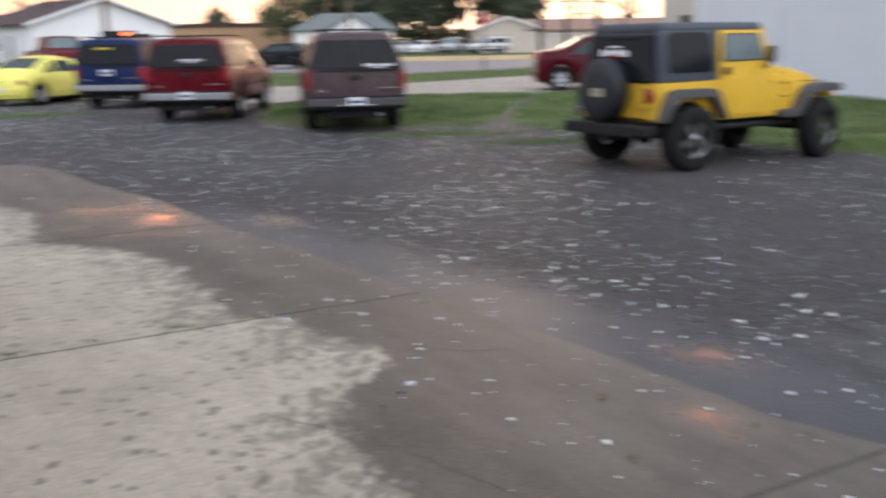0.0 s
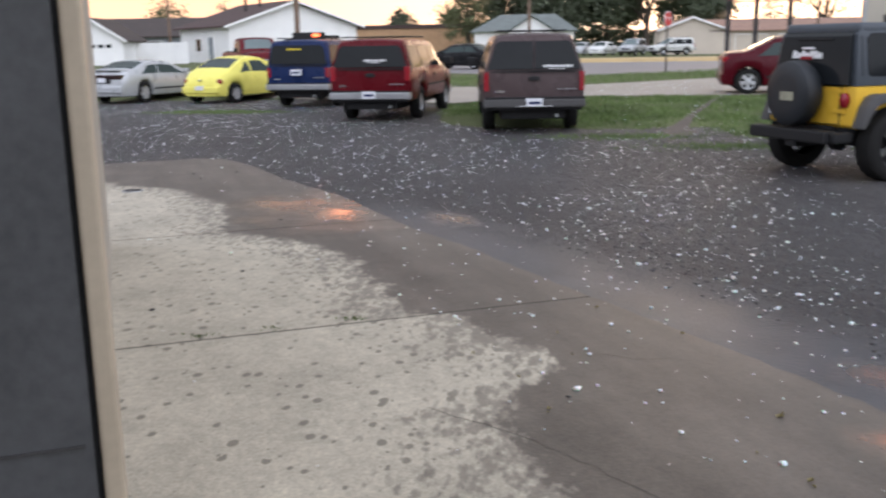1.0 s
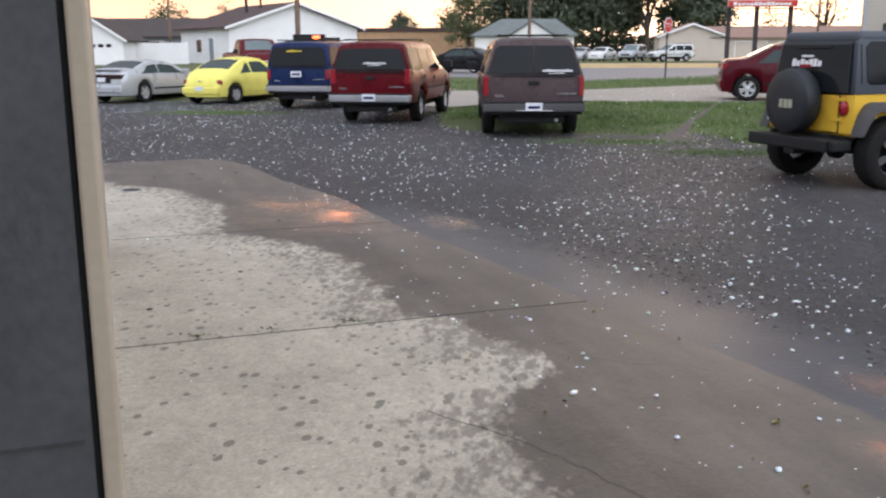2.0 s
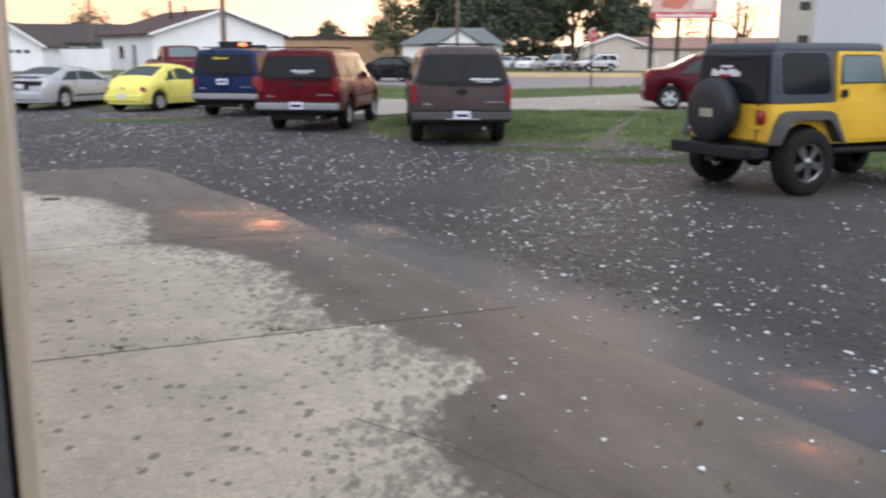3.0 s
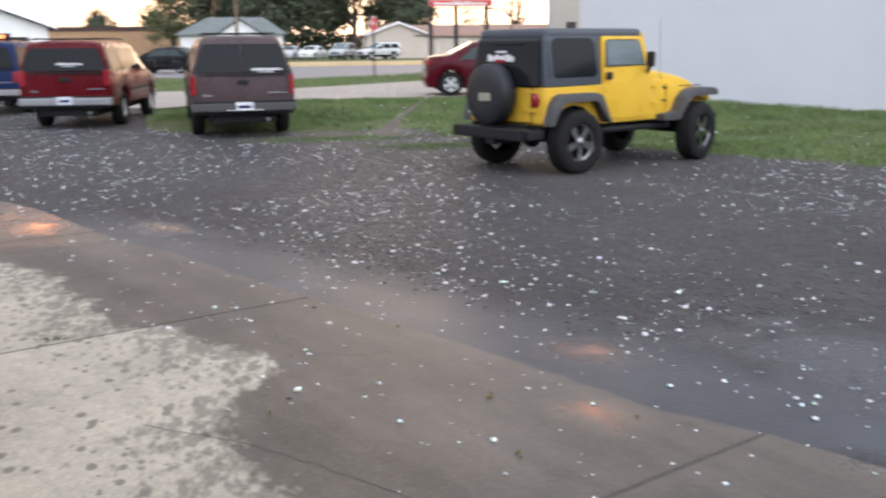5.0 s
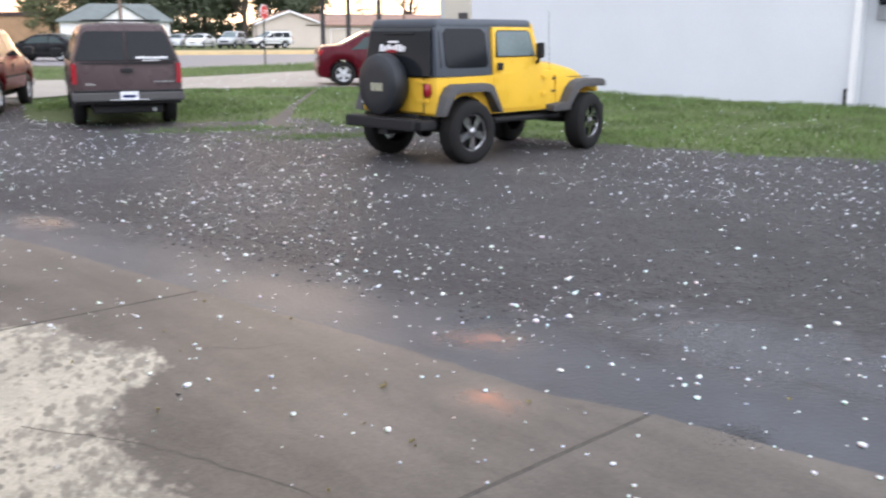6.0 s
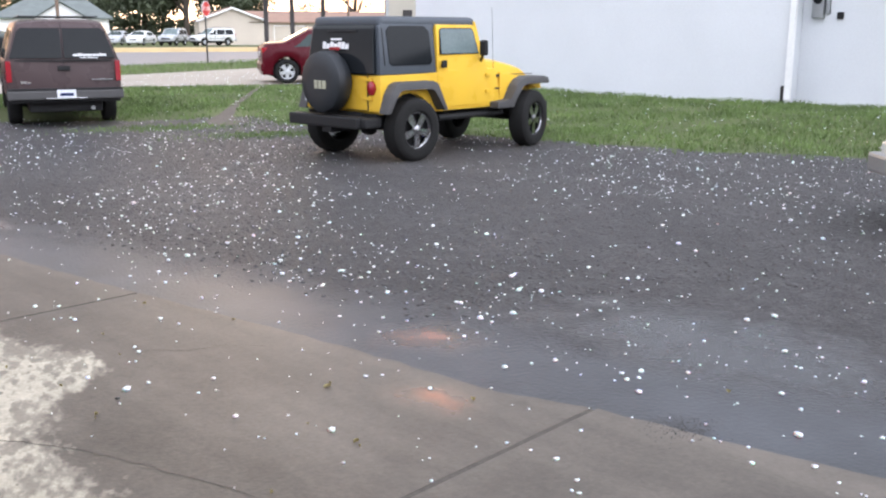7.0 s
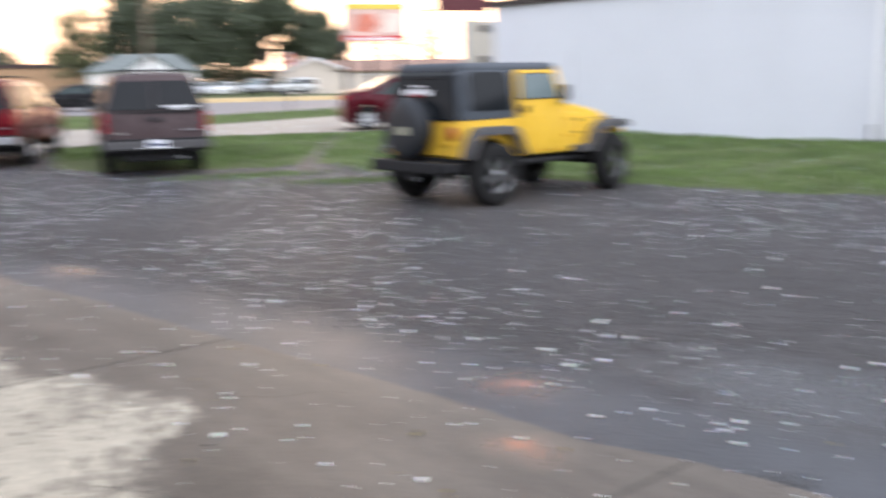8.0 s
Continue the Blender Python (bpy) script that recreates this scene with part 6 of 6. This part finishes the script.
def scatter(name, count, place, size, squash, material, label, category, seed, sub=1):
    """Many small stones in one mesh; place(rng) gives (x, y, z) or None."""
    rng = random.Random(seed)
    bm = bmesh.new()
    bmesh.ops.create_icosphere(bm, subdivisions=sub, radius=1)
    co = np.array([v.co[:] for v in bm.verts])
    tri = np.array([[v.index for v in f.verts] for f in bm.faces])
    bm.free()
    allv, allf, made = [], [], 0
    gen = np.random.default_rng(seed)
    while made < count:
        p = place(rng)
        if p is None:
            continue
        s = size(rng)
        jit = co * (1 + gen.uniform(-0.22, 0.22, (len(co), 1))) * (s * rng.uniform(0.8, 1.3), s, s * squash)
        a = rng.uniform(0, 6.28)
        rot = np.array([[math.cos(a), -math.sin(a), 0], [math.sin(a), math.cos(a), 0], [0, 0, 1]])
        allv.append(jit @ rot.T + (p[0], p[1], p[2] + s * squash * 0.7))
        allf.append(tri + made * len(co))
        made += 1
    me = bpy.data.meshes.new(name)
    me.from_pydata(np.concatenate(allv).tolist(), [], np.concatenate(allf).tolist())
    me.materials.append(M[material])
    me.shade_smooth()
    return tagged(new(name, me), label, category, kind="stuff")


def on_apron(x, y):
    p = Vector((x, y, 0))
    v, u = p.dot(UV_V), p.dot(UV_U)
    return -6 < v < 15.9 and 0.3 < u < edge_u(v)


def wet_zone(x, y):
    """How deep the standing water lies beside the slabs, 0 to 1."""
    p = Vector((x, y, 0))
    d = p.dot(UV_U) - edge_u(p.dot(UV_V))
    return max(0.0, 1 - d / 1.1) if d > 0 and p.dot(UV_V) < 11 else 0.0


def hail_place(rng):
    x, y = rng.uniform(-18, 16), 3 + 32 * rng.random() ** 1.15
    if behind_wall(x, y):
        return None
    if on_apron(x, y):
        u = Vector((x, y, 0)).dot(UV_U)
        if rng.random() > (0.30 if u > 2.3 else 0.02):
            return None
        return (x, y, 0.018)
    if not inside(LOT, x, y):
        mid, half = pathway(y)
        return (x, y, rise(x, y) + 0.02) if rng.random() < (0.9 if abs(x - mid) < 1.3 * half else 0.16) else None
    if rng.random() < 0.85 * wet_zone(x, y) or rng.random() > 0.62 + 0.8 * noise.noise((x * 0.35, y * 0.35, 5)) + 0.5 * noise.noise((x * 2.1, y * 2.1, 9)):
        return None
    return (x, y, 0.0)


scatter("hailstones", 24000, hail_place, lambda r: min(0.020, 0.0036 + r.expovariate(1 / 0.0037)), 0.62, "hail", "white melting hailstones scattered over the lot", "hail", 41)


def stone_place(rng):
    x, y = rng.uniform(-9, 11), 3 + 16 * rng.random() ** 1.2
    if on_apron(x, y):
        return (x, y, 0.0165) if rng.random() < 0.003 else None
    if not inside(LOT, x, y) or rng.random() < 2.2 * wet_zone(x, y) or math.hypot((x - 3.3) / 1.3, (y - 4.9) / 1.1) < 1.25 + 0.3 * noise.noise((x * 2, y * 2, 1)):
        return None
    return (x, y, -0.004)


scatter("gravel_stones", 42000, stone_place, lambda r: r.uniform(0.006, 0.019), 0.5, "pebble", "loose dark crushed stones on the lot", "gravel", 42)

# ---- small things on the slabs ----
crack([(-0.42, 5.20), (-0.20, 5.05), (0.03, 4.875), (0.19, 4.72), (0.37, 4.53), (0.57, 4.28), (0.78, 4.02)], 0.005)
crack([(-2.55, 9.15), (-2.41, 8.97), (-1.93, 8.37), (-1.55, 7.89), (-1.25, 7.39), (-1.10, 6.95), (-1.12, 6.6)], 0.005)
crack([(0.42, 6.02), (0.62, 5.93), (0.86, 5.95), (1.02, 5.86)], 0.0035)


def tuft(x, y, n, h, spread, material="weed", name="weed_tuft", label="small green weed growing in a slab joint"):
    rng = random.Random(int(abs(x) * 100 + y * 10))
    v, f = [], []
    for k in range(n):
        a = rng.uniform(0, 6.28)
        bx, by = rng.gauss(0, spread), rng.gauss(0, spread * 0.4)
        hh = h * rng.uniform(0.5, 1.2)
        b = len(v)
        v += [(bx - 0.004, by, 0), (bx + 0.004, by, 0), (bx + 0.006 + math.cos(a) * hh * 0.5, by + math.sin(a) * hh * 0.5, hh * 0.7), (bx + math.cos(a) * hh, by + math.sin(a) * hh, hh * 0.8)]
        f += [(b, b + 1, b + 2), (b, b + 2, b + 3)]
    me = bpy.data.meshes.new(name)
    me.from_pydata(v, [], f)
    me.materials.append(M[material])
    ob = new(name, me)
    ob.location = (x, y, 0.012)
    return tagged(ob, label, "weed", "weeds in the slab joints", "stuff")


for x, y, n, s in ((-1.86, 6.25, 22, 0.05), (-1.5, 6.41, 10, 0.06), (-1.02, 6.63, 34, 0.04)):
    tuft(x, y, n, 0.028, s)


def leaf(x, y, s, rot, material="leaf"):
    bm = bmesh.new()
    row = []
    for k in range(9):
        a = k / 8
        w = s * 0.38 * math.sin(math.pi * a) ** 0.8
        row.append((bm.verts.new((s * (a - 0.5), -w, 0.004 + 0.01 * math.sin(3 * a))), bm.verts.new((s * (a - 0.5), 0, 0.002)), bm.verts.new((s * (a - 0.5), w, 0.006 + 0.008 * a))))
    for p, q in zip(row, row[1:]):
        for k in (0, 1):
            try:
                bm.faces.new((p[k], q[k], q[k + 1], p[k + 1]))
            except ValueError:
                pass
    bmesh.ops.solidify(bm, geom=list(bm.faces), thickness=0.001)
    ob = part("fallen_leaf", bm, material)
    ob.matrix_world = pose(x, y, 0.02, 0, 0, rot)
    return tagged(ob, "small yellow fallen leaf on wet concrete", "leaf", "fallen leaves")


for x, y, s, r in ((1.17, 5.15, 0.04, 20), (1.75, 4.75, 0.03, 80), (2.9, 4.4, 0.03, 60)):
    leaf(x, y, s, r)
rng = random.Random(77)
for k in range(14):
    u, v = rng.uniform(2.1, 3.5), rng.uniform(3.3, 6.2)
    leaf(*uv(u, v)[:2], rng.uniform(0.012, 0.028), rng.uniform(0, 360))


def mud_place(rng):
    return (rng.gauss(2.46, 0.08), rng.gauss(4.15, 0.06), 0.017)


scatter("mud_crumbs", 420, mud_place, lambda r: r.uniform(0.002, 0.005), 0.4, "pebble", "dark crumbs of mud washed onto the slab", "mud", 43)
lid = thing("drain_lid", Matrix.Translation((-4.67, 11.91, 0.018)) @ Matrix.Diagonal((0.65, 0.65, 1, 1)), "small dark round drain lid in the concrete", "drain lid")
part("cover", lathe([(0.0001, 0.012), (0.15, 0.012), (0.16, 0.0)], 24, m=Matrix.Rotation(radians(90), 4, "X")), "dark_steel", lid)
part("rim", lathe([(0.165, 0.0), (0.165, 0.009), (0.19, 0.009), (0.195, 0.0)], 24, m=Matrix.Rotation(radians(90), 4, "X")), "steel", lid)
